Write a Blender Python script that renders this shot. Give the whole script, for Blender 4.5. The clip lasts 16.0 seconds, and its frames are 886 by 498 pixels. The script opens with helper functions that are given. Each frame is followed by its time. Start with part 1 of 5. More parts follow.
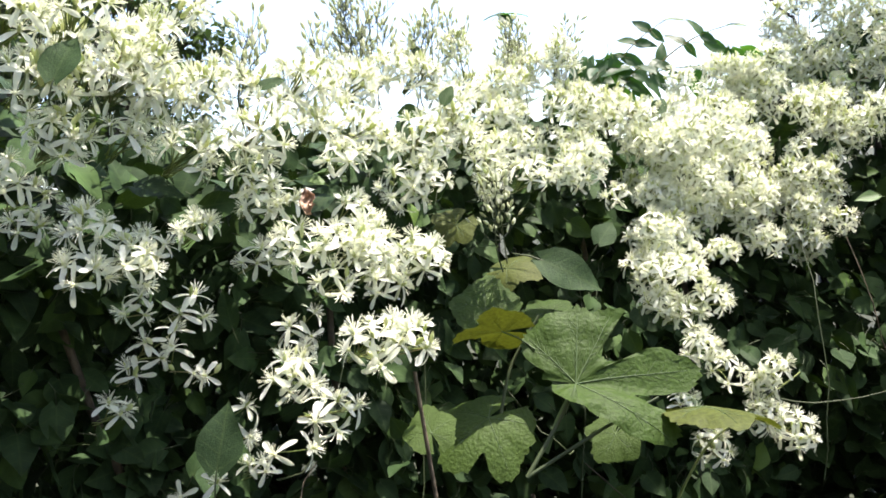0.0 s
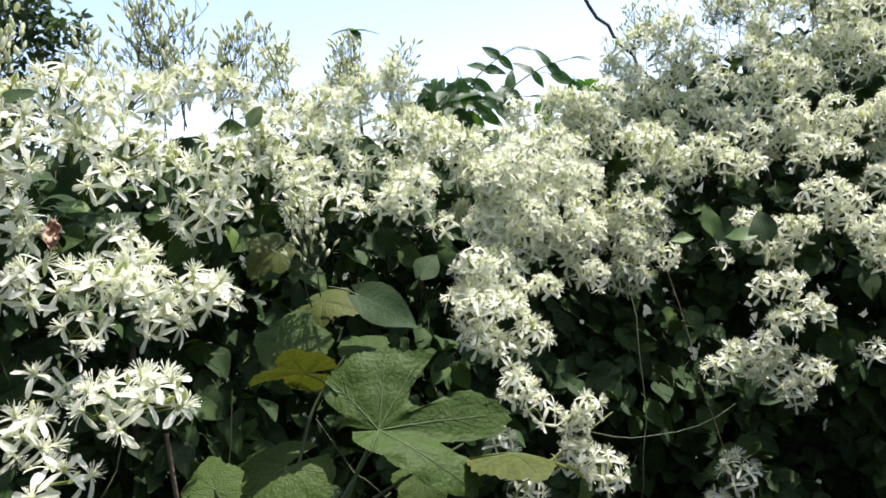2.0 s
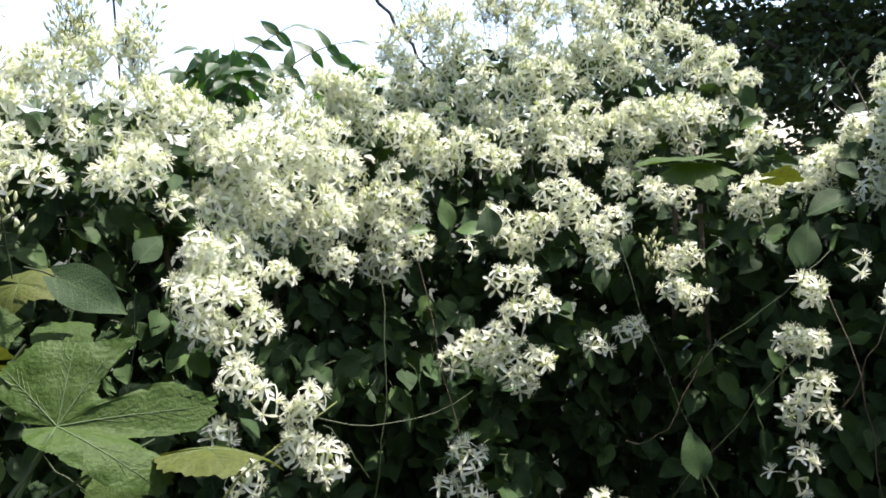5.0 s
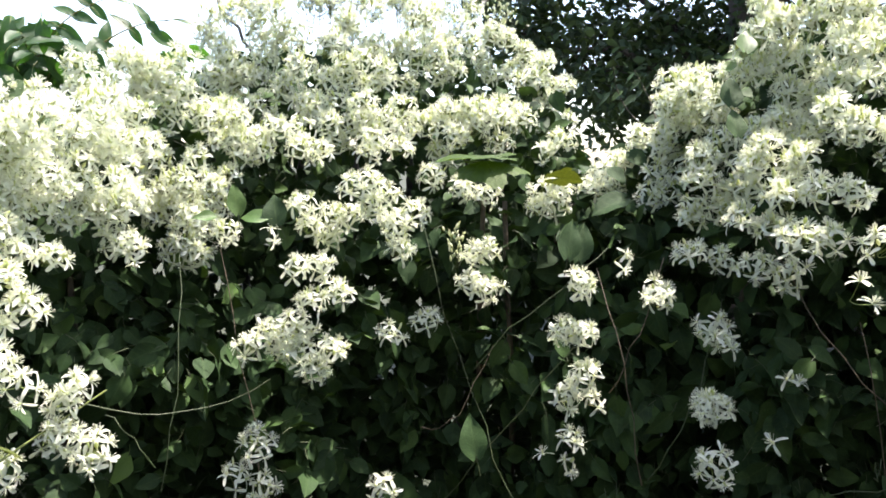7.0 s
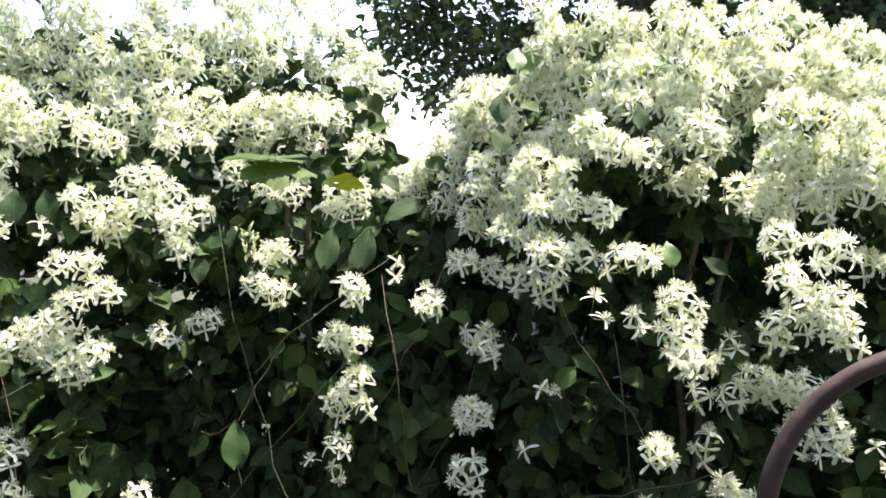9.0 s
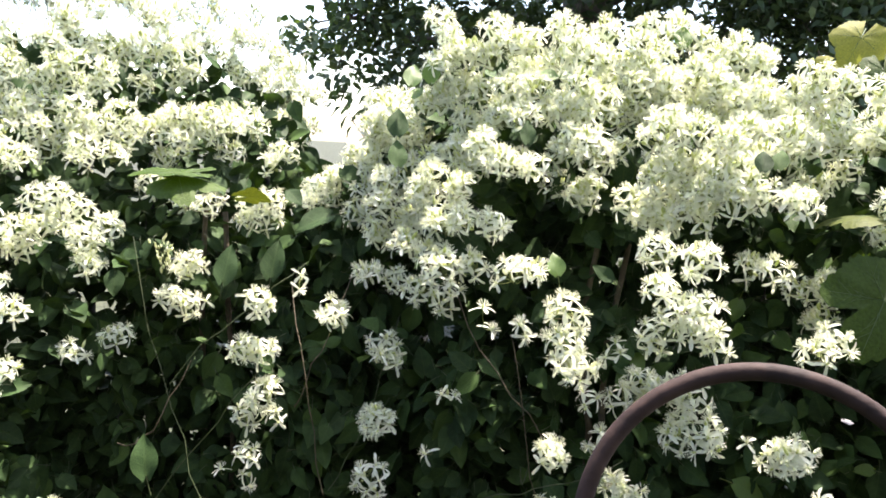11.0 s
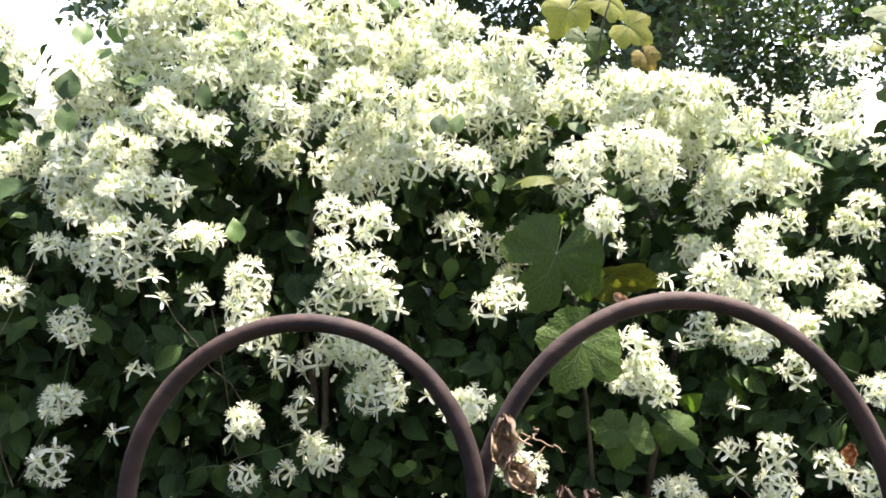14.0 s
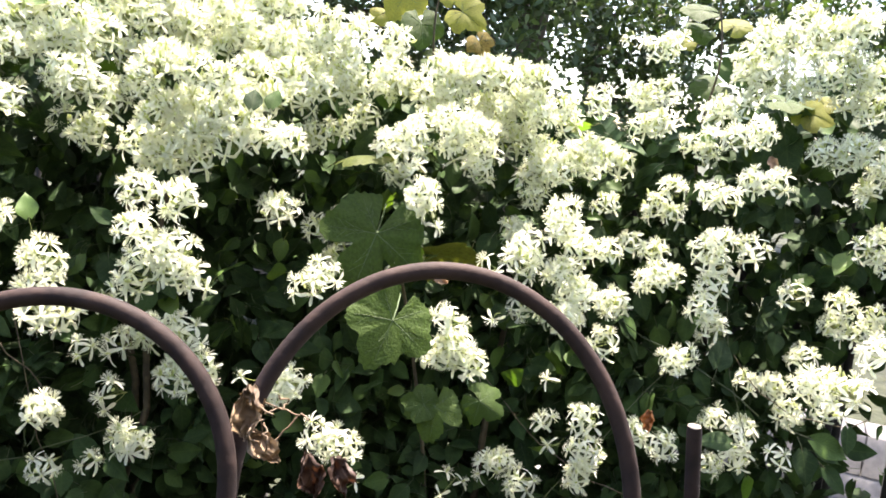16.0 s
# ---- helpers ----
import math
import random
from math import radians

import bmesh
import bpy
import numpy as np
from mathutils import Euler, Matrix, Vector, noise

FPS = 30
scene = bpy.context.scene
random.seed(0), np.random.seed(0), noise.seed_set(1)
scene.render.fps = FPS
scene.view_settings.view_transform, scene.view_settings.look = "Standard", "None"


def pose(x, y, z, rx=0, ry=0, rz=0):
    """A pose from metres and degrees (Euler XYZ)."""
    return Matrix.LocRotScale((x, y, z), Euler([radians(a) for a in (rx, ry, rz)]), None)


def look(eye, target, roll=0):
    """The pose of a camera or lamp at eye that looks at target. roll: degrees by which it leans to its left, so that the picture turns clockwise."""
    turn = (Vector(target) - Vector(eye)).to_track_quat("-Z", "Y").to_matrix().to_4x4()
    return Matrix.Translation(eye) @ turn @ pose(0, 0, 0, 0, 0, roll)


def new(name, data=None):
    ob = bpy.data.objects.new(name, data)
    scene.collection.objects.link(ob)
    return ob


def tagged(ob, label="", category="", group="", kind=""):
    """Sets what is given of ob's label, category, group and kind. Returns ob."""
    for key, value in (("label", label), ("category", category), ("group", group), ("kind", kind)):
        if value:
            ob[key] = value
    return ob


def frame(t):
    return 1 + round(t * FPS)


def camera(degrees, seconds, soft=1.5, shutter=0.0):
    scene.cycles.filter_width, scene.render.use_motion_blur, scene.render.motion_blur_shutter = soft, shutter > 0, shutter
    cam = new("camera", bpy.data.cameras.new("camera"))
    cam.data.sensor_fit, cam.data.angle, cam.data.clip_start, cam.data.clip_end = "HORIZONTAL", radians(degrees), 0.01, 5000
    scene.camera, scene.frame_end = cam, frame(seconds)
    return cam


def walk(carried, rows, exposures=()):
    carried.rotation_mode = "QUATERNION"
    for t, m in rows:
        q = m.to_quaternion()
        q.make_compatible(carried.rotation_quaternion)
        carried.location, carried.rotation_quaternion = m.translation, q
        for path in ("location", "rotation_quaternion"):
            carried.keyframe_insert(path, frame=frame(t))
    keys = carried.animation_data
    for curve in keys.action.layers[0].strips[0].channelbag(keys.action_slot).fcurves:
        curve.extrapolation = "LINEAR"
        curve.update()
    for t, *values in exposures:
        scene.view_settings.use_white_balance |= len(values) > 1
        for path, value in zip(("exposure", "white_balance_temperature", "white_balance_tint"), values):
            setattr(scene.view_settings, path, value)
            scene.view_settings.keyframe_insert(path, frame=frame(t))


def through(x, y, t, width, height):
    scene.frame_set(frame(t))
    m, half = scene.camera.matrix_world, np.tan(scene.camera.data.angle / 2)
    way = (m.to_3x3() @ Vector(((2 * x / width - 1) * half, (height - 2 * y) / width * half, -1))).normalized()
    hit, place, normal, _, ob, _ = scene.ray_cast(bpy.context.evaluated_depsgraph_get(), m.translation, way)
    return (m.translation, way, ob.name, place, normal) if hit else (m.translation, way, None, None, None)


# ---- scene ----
cam = camera(61.7, 16.0, soft=1.7)
METRES, EYE, TILT, LEAN, TURN = 0.8, 1.5, 0.0, 0.0, 0.0
ROWS = [
    (0.0, 0.0, 0.0, 0.0, -0.48, -3.8, 7.19),
    (0.5, 0.0306, 0.022, 0.0087, -2.54, -3.68, 6.99),
    (1.0, 0.0585, 0.0396, 0.0156, -4.6, -3.55, 6.44),
    (1.5, 0.0789, 0.0483, 0.0166, -7.13, -3.67, 5.71),
    (2.0, 0.0906, 0.0487, 0.0162, -9.74, -3.95, 4.92),
    (2.5, 0.0983, 0.0474, 0.015, -12.22, -4.35, 4.27),
    (3.0, 0.1107, 0.0505, 0.0171, -14.45, -4.8, 3.95),
    (3.5, 0.1384, 0.0598, 0.0131, -16.61, -5.18, 3.46),
    (6.0, 0.2656, 0.0006, 0.0154, -27.36, -6.54, -0.02),
    (6.5, 0.2908, -0.0171, 0.0131, -29.79, -6.7, -0.68),
    (7.0, 0.3222, -0.0416, 0.0159, -32.19, -6.82, -1.2),
    (7.5, 0.3583, -0.0663, 0.0238, -34.64, -6.93, -1.97),
    (8.0, 0.3969, -0.0931, 0.0322, -36.43, -7.02, -2.34),
    (8.5, 0.4506, -0.1211, 0.037, -38.0, -7.08, -3.28),
    (9.0, 0.4862, -0.1463, 0.0432, -39.54, -7.04, -3.96),
    (11.5, 0.5548, -0.2534, 0.0959, -42.98, -8.35, -2.98),
    (12.0, 0.5831, -0.2756, 0.0942, -43.89, -9.13, -2.63),
    (12.5, 0.6183, -0.298, 0.0996, -46.92, -9.17, -2.61),
    (13.0, 0.6421, -0.3299, 0.0976, -49.53, -9.1, -2.53),
    (13.5, 0.6684, -0.3616, 0.0934, -51.96, -9.15, -2.66),
    (14.0, 0.6897, -0.3962, 0.0896, -54.68, -9.19, -3.2),
    (14.5, 0.7081, -0.4223, 0.0877, -57.26, -9.28, -3.44),
    (15.0, 0.7169, -0.444, 0.0897, -59.52, -9.4, -4.11),
    (15.5, 0.7298, -0.4652, 0.0854, -61.71, -9.51, -4.52),
    (16.0, 0.7339, -0.4782, 0.0844, -63.72, -9.56, -4.75),
]
walk(cam, [(t, pose(0, 0, EYE, TILT, LEAN, TURN) @ pose(METRES * x, METRES * y, METRES * z, 90 + pitch, roll, yaw)) for t, x, y, z, yaw, pitch, roll in ROWS], [(0.0, 1.68, 6800, 18), (0.7, 1.32, 6700, 18), (1.5, 1.14, 6550, 18), (3.5, 1.32, 6550, 18), (6.0, 1.74, 6700, 18), (7.0, 2.0, 6750, 18), (9.0, 2.25, 6980, 18), (12.0, 2.34, 7120, 18), (14.0, 2.48, 7200, 18), (16.0, 2.56, 7300, 18)])

# ---- daylight ----
SUN_ELEV, SUN_AZ = 70.0, 84.0  # degrees; azimuth from +y towards +x, where the sun stands
world = bpy.data.worlds.new("World")
scene.world = world
world.use_nodes = True
wn = world.node_tree.nodes
sky = wn.new("ShaderNodeTexSky")
sky.sky_type = "NISHITA"
sky.sun_disc = False
sky.sun_elevation = radians(SUN_ELEV)
sky.sun_rotation = radians(SUN_AZ)
sky.dust_density = 1.5
sky.air_density = 1.0
world.node_tree.links.new(sky.outputs[0], wn["Background"].inputs[0])
wn["Background"].inputs[1].default_value = 0.15
sun = new("sun", bpy.data.lights.new("sun", "SUN"))
sun.data.energy = 4.5
sun.data.angle = radians(0.6)
sun.data.color = (1.0, 0.97, 0.91)
se, sa = radians(SUN_ELEV), radians(SUN_AZ)
sun.matrix_world = look((math.cos(se) * math.sin(sa) * 20, math.cos(se) * math.cos(sa) * 20, math.sin(se) * 20), (0, 0, 0))


# ---- materials ----
def base_material(name, rough=0.6):
    m = bpy.data.materials.new(name)
    m.use_nodes = True
    b = m.node_tree.nodes["Principled BSDF"]
    b.inputs["Roughness"].default_value = rough
    return m, m.node_tree.nodes, m.node_tree.links, b


def node(nodes, kind, **values):
    n = nodes.new(kind)
    for k, v in values.items():
        n.inputs[k.replace("_", " ")].default_value = v
    return n


def ramp(nodes, stops):
    r = nodes.new("ShaderNodeValToRGB")
    e = r.color_ramp.elements
    while len(e) < len(stops):
        e.new(0.5)
    for el, (p, c) in zip(e, stops):
        el.position, el.color = p, (*c, 1)
    return r


def vary(nodes, links):
    """A number from 0 to 1, one for each loose piece."""
    oi, ge = nodes.new("ShaderNodeObjectInfo"), nodes.new("ShaderNodeNewGeometry")
    a = nodes.new("ShaderNodeMath")
    a.operation = "ADD"
    links.new(oi.outputs["Random"], a.inputs[0])
    links.new(ge.outputs["Random Per Island"], a.inputs[1])
    f = nodes.new("ShaderNodeMath")
    f.operation = "FRACT"
    links.new(a.outputs[0], f.inputs[0])
    return f.outputs[0]


def thin(name, stops, through, share, rough=0.5, spots=0.0, spot_scale=60.0, bump=0.0, veins=False, spec=0.5):
    """A leaf or petal: coloured per piece, mottled, letting some light through."""
    m, n, l, b = base_material(name, rough)
    b.inputs["Specular IOR Level"].default_value = spec
    r = ramp(n, stops)
    l.new(vary(n, l), r.inputs[0])
    colour = r.outputs[0]
    tc = n.new("ShaderNodeTexCoord")
    no = node(n, "ShaderNodeTexNoise", Scale=spot_scale, Detail=4.0)
    l.new(tc.outputs["Object"], no.inputs["Vector"])
    if spots:
        mx = n.new("ShaderNodeMix")
        mx.data_type, mx.blend_type = "RGBA", "MULTIPLY"
        rr = ramp(n, [(0.35, (1 - spots, 1 - spots, 1 - spots)), (0.65, (1 + spots, 1 + spots, 1 + spots * 0.5))])
        l.new(no.outputs[0], rr.inputs[0])
        mx.inputs[0].default_value = 1.0
        l.new(colour, mx.inputs[6])
        l.new(rr.outputs[0], mx.inputs[7])
        colour = mx.outputs[2]
    height = no.outputs[0]
    if veins:
        uv = n.new("ShaderNodeSeparateXYZ")
        l.new(tc.outputs["UV"], uv.inputs[0])
        au = n.new("ShaderNodeMath")
        au.operation = "ABSOLUTE"
        l.new(uv.outputs[0], au.inputs[0])
        # side veins: lines that rise from the midrib
        mul = n.new("ShaderNodeMath")
        mul.operation = "MULTIPLY_ADD"
        mul.inputs[1].default_value = -0.55
        l.new(au.outputs[0], mul.inputs[0])
        l.new(uv.outputs[1], mul.inputs[2])
        sc = n.new("ShaderNodeMath")
        sc.operation = "MULTIPLY"
        sc.inputs[1].default_value = 5.0
        l.new(mul.outputs[0], sc.inputs[0])
        pp = n.new("ShaderNodeMath")
        pp.operation = "PINGPONG"
        pp.inputs[1].default_value = 0.5
        l.new(sc.outputs[0], pp.inputs[0])
        mi = n.new("ShaderNodeMath")
        mi.operation = "MULTIPLY"
        mi.inputs[1].default_value = 1.6
        l.new(au.outputs[0], mi.inputs[0])
        mn = n.new("ShaderNodeMath")
        mn.operation = "MINIMUM"
        l.new(mi.outputs[0], mn.inputs[0])
        l.new(pp.outputs[0], mn.inputs[1])
        vr = ramp(n, [(0.0, (1, 1, 1)), (0.07, (0, 0, 0))])
        l.new(mn.outputs[0], vr.inputs[0])
        vm = n.new("ShaderNodeMix")
        vm.data_type, vm.blend_type = "RGBA", "MIX"
        vs = n.new("ShaderNodeMath")
        vs.operation = "MULTIPLY"
        vs.inputs[1].default_value = 0.06
        l.new(vr.outputs[0], vs.inputs[0])
        l.new(vs.outputs[0], vm.inputs[0])
        l.new(colour, vm.inputs[6])
        vm.inputs[7].default_value = (0.22, 0.30, 0.10, 1)
        colour = vm.outputs[2]
    l.new(colour, b.inputs["Base Color"])
    if bump:
        bp = node(n, "ShaderNodeBump", Strength=bump, Distance=0.004)
        l.new(height, bp.inputs["Height"])
        l.new(bp.outputs[0], b.inputs["Normal"])
    tr = n.new("ShaderNodeBsdfTranslucent")
    tm = n.new("ShaderNodeMix")
    tm.data_type, tm.blend_type = "RGBA", "MULTIPLY"
    tm.inputs[0].default_value = 1.0
    l.new(colour, tm.inputs[6])
    tm.inputs[7].default_value = (*through, 1)
    l.new(tm.outputs[2], tr.inputs[0])
    ms = n.new("ShaderNodeMixShader")
    ms.inputs[0].default_value = share
    l.new(b.outputs[0], ms.inputs[1])
    l.new(tr.outputs[0], ms.inputs[2])
    l.new(ms.outputs[0], n["Material Output"].inputs[0])
    return m


def solid(name, c1, c2, rough=0.6, scale=20.0, bump=0.2, metal=0.0, detail=5.0, dist=0.01):
    """An opaque surface of two mottled colours with fine relief."""
    m, n, l, b = base_material(name, rough)
    b.inputs["Metallic"].default_value = metal
    tc = n.new("ShaderNodeTexCoord")
    no = node(n, "ShaderNodeTexNoise", Scale=scale, Detail=detail)
    big = node(n, "ShaderNodeTexNoise", Scale=scale * 0.12, Detail=2.0)
    ad = n.new("ShaderNodeMath")
    ad.operation = "MULTIPLY_ADD"
    ad.inputs[1].default_value = 0.5
    l.new(tc.outputs["Object"], no.inputs["Vector"])
    l.new(tc.outputs["Object"], big.inputs["Vector"])
    l.new(no.outputs[0], ad.inputs[0])
    hf = n.new("ShaderNodeMath")
    hf.operation = "MULTIPLY"
    hf.inputs[1].default_value = 0.5
    l.new(big.outputs[0], hf.inputs[0])
    l.new(hf.outputs[0], ad.inputs[2])
    r = ramp(n, [(0.38, c1), (0.62, c2)])
    l.new(ad.outputs[0], r.inputs[0])
    l.new(r.outputs[0], b.inputs["Base Color"])
    bp = node(n, "ShaderNodeBump", Strength=bump, Distance=dist)
    l.new(no.outputs[0], bp.inputs["Height"])
    l.new(bp.outputs[0], b.inputs["Normal"])
    return m


PETAL = thin("petal", [(0.0, (0.74, 0.78, 0.62)), (0.5, (0.82, 0.85, 0.77)), (1.0, (0.78, 0.81, 0.69))], (1.0, 1.0, 0.90), 0.50, 0.55, 0.05, 300.0)
STAMEN = thin("stamen", [(0.0, (0.76, 0.79, 0.61)), (1.0, (0.83, 0.85, 0.73))], (1, 1, 0.88), 0.3, 0.6)
BUD = thin("bud", [(0.0, (0.45, 0.53, 0.20)), (0.5, (0.64, 0.69, 0.40)), (1.0, (0.76, 0.78, 0.58))], (1, 1, 0.6), 0.38, 0.6)
SKYBUD = thin("pale_bud", [(0.0, (0.52, 0.57, 0.36)), (0.6, (0.66, 0.70, 0.52)), (1.0, (0.76, 0.78, 0.66))], (1, 1, 0.75), 0.45, 0.6)
STALK = thin("stalk", [(0.0, (0.13, 0.19, 0.05)), (0.7, (0.22, 0.28, 0.08)), (1.0, (0.20, 0.17, 0.07))], (1, 1, 0.6), 0.2, 0.6)
LEAF = thin("clematis_leaf", [(0.0, (0.020, 0.038, 0.017)), (0.5, (0.027, 0.052, 0.021)), (0.85, (0.035, 0.066, 0.024)), (1.0, (0.050, 0.090, 0.027))], (1.2, 1.4, 0.35), 0.06, 0.58, 0.25, 45.0, 0.25, True, 0.08)
# paler leaf; also given to old leaves that should look sunlit
YOUNG_SUNLIT = thin("young_sunlit_leaf", [(0.0, (0.07, 0.14, 0.03)), (1.0, (0.13, 0.22, 0.05))], (1.2, 1.3, 0.4), 0.35, 0.45, 0.2, 60.0, 0.2, True)
GRAPE = thin("grape_leaf", [(0.0, (0.042, 0.078, 0.018)), (1.0, (0.066, 0.108, 0.026))], (1.3, 1.4, 0.35), 0.34, 0.5, 0.15, 28.0, 0.45, False, 0.14)
# part of this yellow is light glowing through leaf undersides, put into the colour
GOLD = thin("yellowed_glow_leaf", [(0.0, (0.050, 0.070, 0.016)), (1.0, (0.085, 0.098, 0.027))], (1.2, 1.2, 0.4), 0.26, 0.6, 0.2, 22.0, 0.25, False, 0.14)
# brighter yellow for backlit leaves: the backlight is put into the colour
YELLOW_BACKLIT = thin("yellow_backlit_leaf", [(0.0, (0.19, 0.21, 0.055)), (1.0, (0.27, 0.27, 0.075))], (1.2, 1.2, 0.6), 0.5, 0.55, 0.16, 30.0, 0.25, False, 0.14)
BROWN = thin("browned_leaf", [(0.0, (0.15, 0.115, 0.05)), (1.0, (0.22, 0.18, 0.065))], (1.2, 1.0, 0.5), 0.4, 0.65, 0.5, 26.0, 0.4, False, 0.12)
PETIOLE = thin("petiole", [(0.0, (0.035, 0.055, 0.020)), (1.0, (0.06, 0.08, 0.03))], (1, 1, 0.6), 0.1, 0.6)
VEIN = thin("leaf_vein", [(0.0, (0.07, 0.12, 0.04)), (1.0, (0.09, 0.14, 0.05))], (1, 1, 0.6), 0.2, 0.6)
SHOOT = thin("shoot_leaf", [(0.0, (0.030, 0.075, 0.030)), (1.0, (0.05, 0.11, 0.035))], (1.4, 1.9, 0.5), 0.45, 0.45, 0.15, 40.0, 0.2, True)
CANOPY = thin("canopy_leaf", [(0.0, (0.025, 0.046, 0.020)), (0.6, (0.045, 0.078, 0.030)), (1.0, (0.08, 0.12, 0.035))], (1.2, 1.4, 0.4), 0.25, 0.5)
DRY = thin("dry_leaf", [(0.0, (0.16, 0.11, 0.075)), (1.0, (0.27, 0.19, 0.14))], (1, 0.9, 0.7), 0.2, 0.7, 0.45, 50.0, 0.8)
DRYRED = thin("withered_leaf", [(0.0, (0.045, 0.022, 0.018)), (1.0, (0.085, 0.045, 0.03))], (1, 0.7, 0.5), 0.25, 0.6, 0.45, 50.0, 0.8)
PINKISH = thin("pink_dry_leaf", [(0.0, (0.42, 0.28, 0.22)), (1.0, (0.50, 0.36, 0.28))], (1, 0.8, 0.6), 0.3, 0.7, 0.3, 50.0, 0.5)
ORANGE = thin("orange_dry_leaf", [(0.0, (0.30, 0.10, 0.035)), (1.0, (0.36, 0.14, 0.05))], (1, 0.8, 0.5), 0.3, 0.7, 0.4, 50.0, 0.5)
TWIG = solid("twig", (0.040, 0.032, 0.020), (0.10, 0.078, 0.046), 0.8, 90.0, 0.5)
BARK = solid("bark", (0.045, 0.036, 0.028), (0.12, 0.10, 0.08), 0.9, 12.0, 0.9, dist=0.03)
RUST = solid("rusty_brown_paint", (0.017, 0.010, 0.009), (0.046, 0.027, 0.022), 0.74, 70.0, 0.5, 0.05, dist=0.003)
IRON = solid("black_iron", (0.010, 0.010, 0.011), (0.028, 0.026, 0.026), 0.45, 60.0, 0.2, 0.4, dist=0.002)
RUST.node_tree.nodes["Principled BSDF"].inputs["Specular IOR Level"].default_value = 0.28
CUT = solid("cut_end", (0.20, 0.17, 0.14), (0.30, 0.27, 0.23), 0.8, 120.0, 0.3, dist=0.001)
SOIL = solid("soil", (0.012, 0.017, 0.007), (0.034, 0.040, 0.017), 0.95, 9.0, 0.8, dist=0.03)
CONCRETE = solid("concrete", (0.50, 0.49, 0.46), (0.62, 0.61, 0.58), 0.85, 14.0, 0.3, dist=0.004)
BLOCK = solid("grey_block", (0.11, 0.108, 0.112), (0.17, 0.165, 0.168), 0.9, 30.0, 0.5, dist=0.004)
RUBBER = solid("cable_sheath", (0.012, 0.012, 0.012), (0.03, 0.03, 0.03), 0.6, 80.0, 0.2)


# ---- mesh tools ----
class Bag:
    """Quads of many pieces gathered into one mesh."""

    def __init__(self):
        self.v, self.q, self.m, self.u, self.n = [], [], [], [], 0

    def add(self, v, q, m=0, uv=None):
        v, q = np.asarray(v, float), np.asarray(q, int)
        self.v.append(v)
        self.q.append(q + self.n)
        self.m.append(np.full(len(q), m) if np.isscalar(m) else np.asarray(m))
        self.u.append(np.zeros((len(v), 2)) if uv is None else uv)
        self.n += len(v)

    def arrays(self):
        return np.vstack(self.v), np.vstack(self.q), np.concatenate(self.m), np.vstack(self.u)

    def mesh(self, name, materials):
        v, q, m, u = self.arrays()
        me = bpy.data.meshes.new(name)
        me.vertices.add(len(v))
        me.vertices.foreach_set("co", v.ravel())
        me.loops.add(len(q) * 4)
        me.loops.foreach_set("vertex_index", q.ravel().astype(np.int32))
        me.polygons.add(len(q))
        me.polygons.foreach_set("loop_start", np.arange(0, len(q) * 4, 4, dtype=np.int32))
        for mat in materials:
            me.materials.append(mat)
        me.polygons.foreach_set("material_index", m.astype(np.int32))
        me.polygons.foreach_set("use_smooth", np.ones(len(q), dtype=bool))
        layer = me.uv_layers.new(name="UVMap")
        layer.data.foreach_set("uv", u[q.ravel()].ravel())
        me.update(calc_edges=True)
        me.validate()
        return me


def unit(v):
    v = np.asarray(v, float)
    return v / (math.sqrt(float(v @ v)) + 1e-12)


def cross(a, b):
    ax, ay, az = float(a[0]), float(a[1]), float(a[2])
    bx, by, bz = float(b[0]), float(b[1]), float(b[2])
    return np.array([ay * bz - az * by, az * bx - ax * bz, ax * by - ay * bx])


def tube(points, radii, sides=5):
    """A tube along points, as vertices and quads."""
    p = np.asarray(points, float)
    r = np.full(len(p), radii) if np.isscalar(radii) else np.asarray(radii)
    t = np.gradient(p, axis=0)
    t /= np.linalg.norm(t, axis=1)[:, None] + 1e-12
    ref = np.array([0.0, 0.0, 1.0]) if abs(t[0][2]) < 0.8 else np.array([1.0, 0.0, 0.0])
    ring = []
    ang = np.arange(sides)[:, None] * 2 * np.pi / sides
    co, si = np.cos(ang), np.sin(ang)
    for i in range(len(p)):
        a = unit(cross(t[i], ref))
        b = cross(t[i], a)
        ref = cross(a, t[i])
        ring.append(p[i] + r[i] * (co * a + si * b))
    v = np.vstack(ring)
    q = [(i * sides + k, i * sides + (k + 1) % sides, (i + 1) * sides + (k + 1) % sides, (i + 1) * sides + k) for i in range(len(p) - 1) for k in range(sides)]
    return v, np.array(q)


def bend(a, b, sag, rng, steps=8, wobble=0.0):
    """Points of a curved line from a to b that dips or rises by sag in the middle."""
    s = np.linspace(0, 1, steps)[:, None]
    a, b = np.asarray(a, float), np.asarray(b, float)
    p = a + (b - a) * s + np.asarray(sag, float) * (4 * s * (1 - s))
    if wobble:
        w = rng.normal(0, wobble, (steps, 3))
        w[0] = w[-1] = 0
        p = p + w
    return p


def turn_to(normal, tip):
    """Axes (across, along, up) with up near normal and along near tip."""
    z = unit(normal)
    tip = np.asarray(tip, float)
    y = tip - z * float(tip @ z)
    y = unit(y) if float(y @ y) > 1e-12 else unit(cross(z, (1.0, 0.3, 0.2)))
    return np.array([cross(y, z), y, z])


def place(v, axes, at, scale=1.0):
    return np.asarray(at) + (v * scale) @ axes


def matrix(axes, at, scale=1.0):
    m = Matrix.Identity(4)
    for i in range(3):
        for k in range(3):
            m[k][i] = axes[i][k] * scale
        m[i][3] = at[i]
    return m


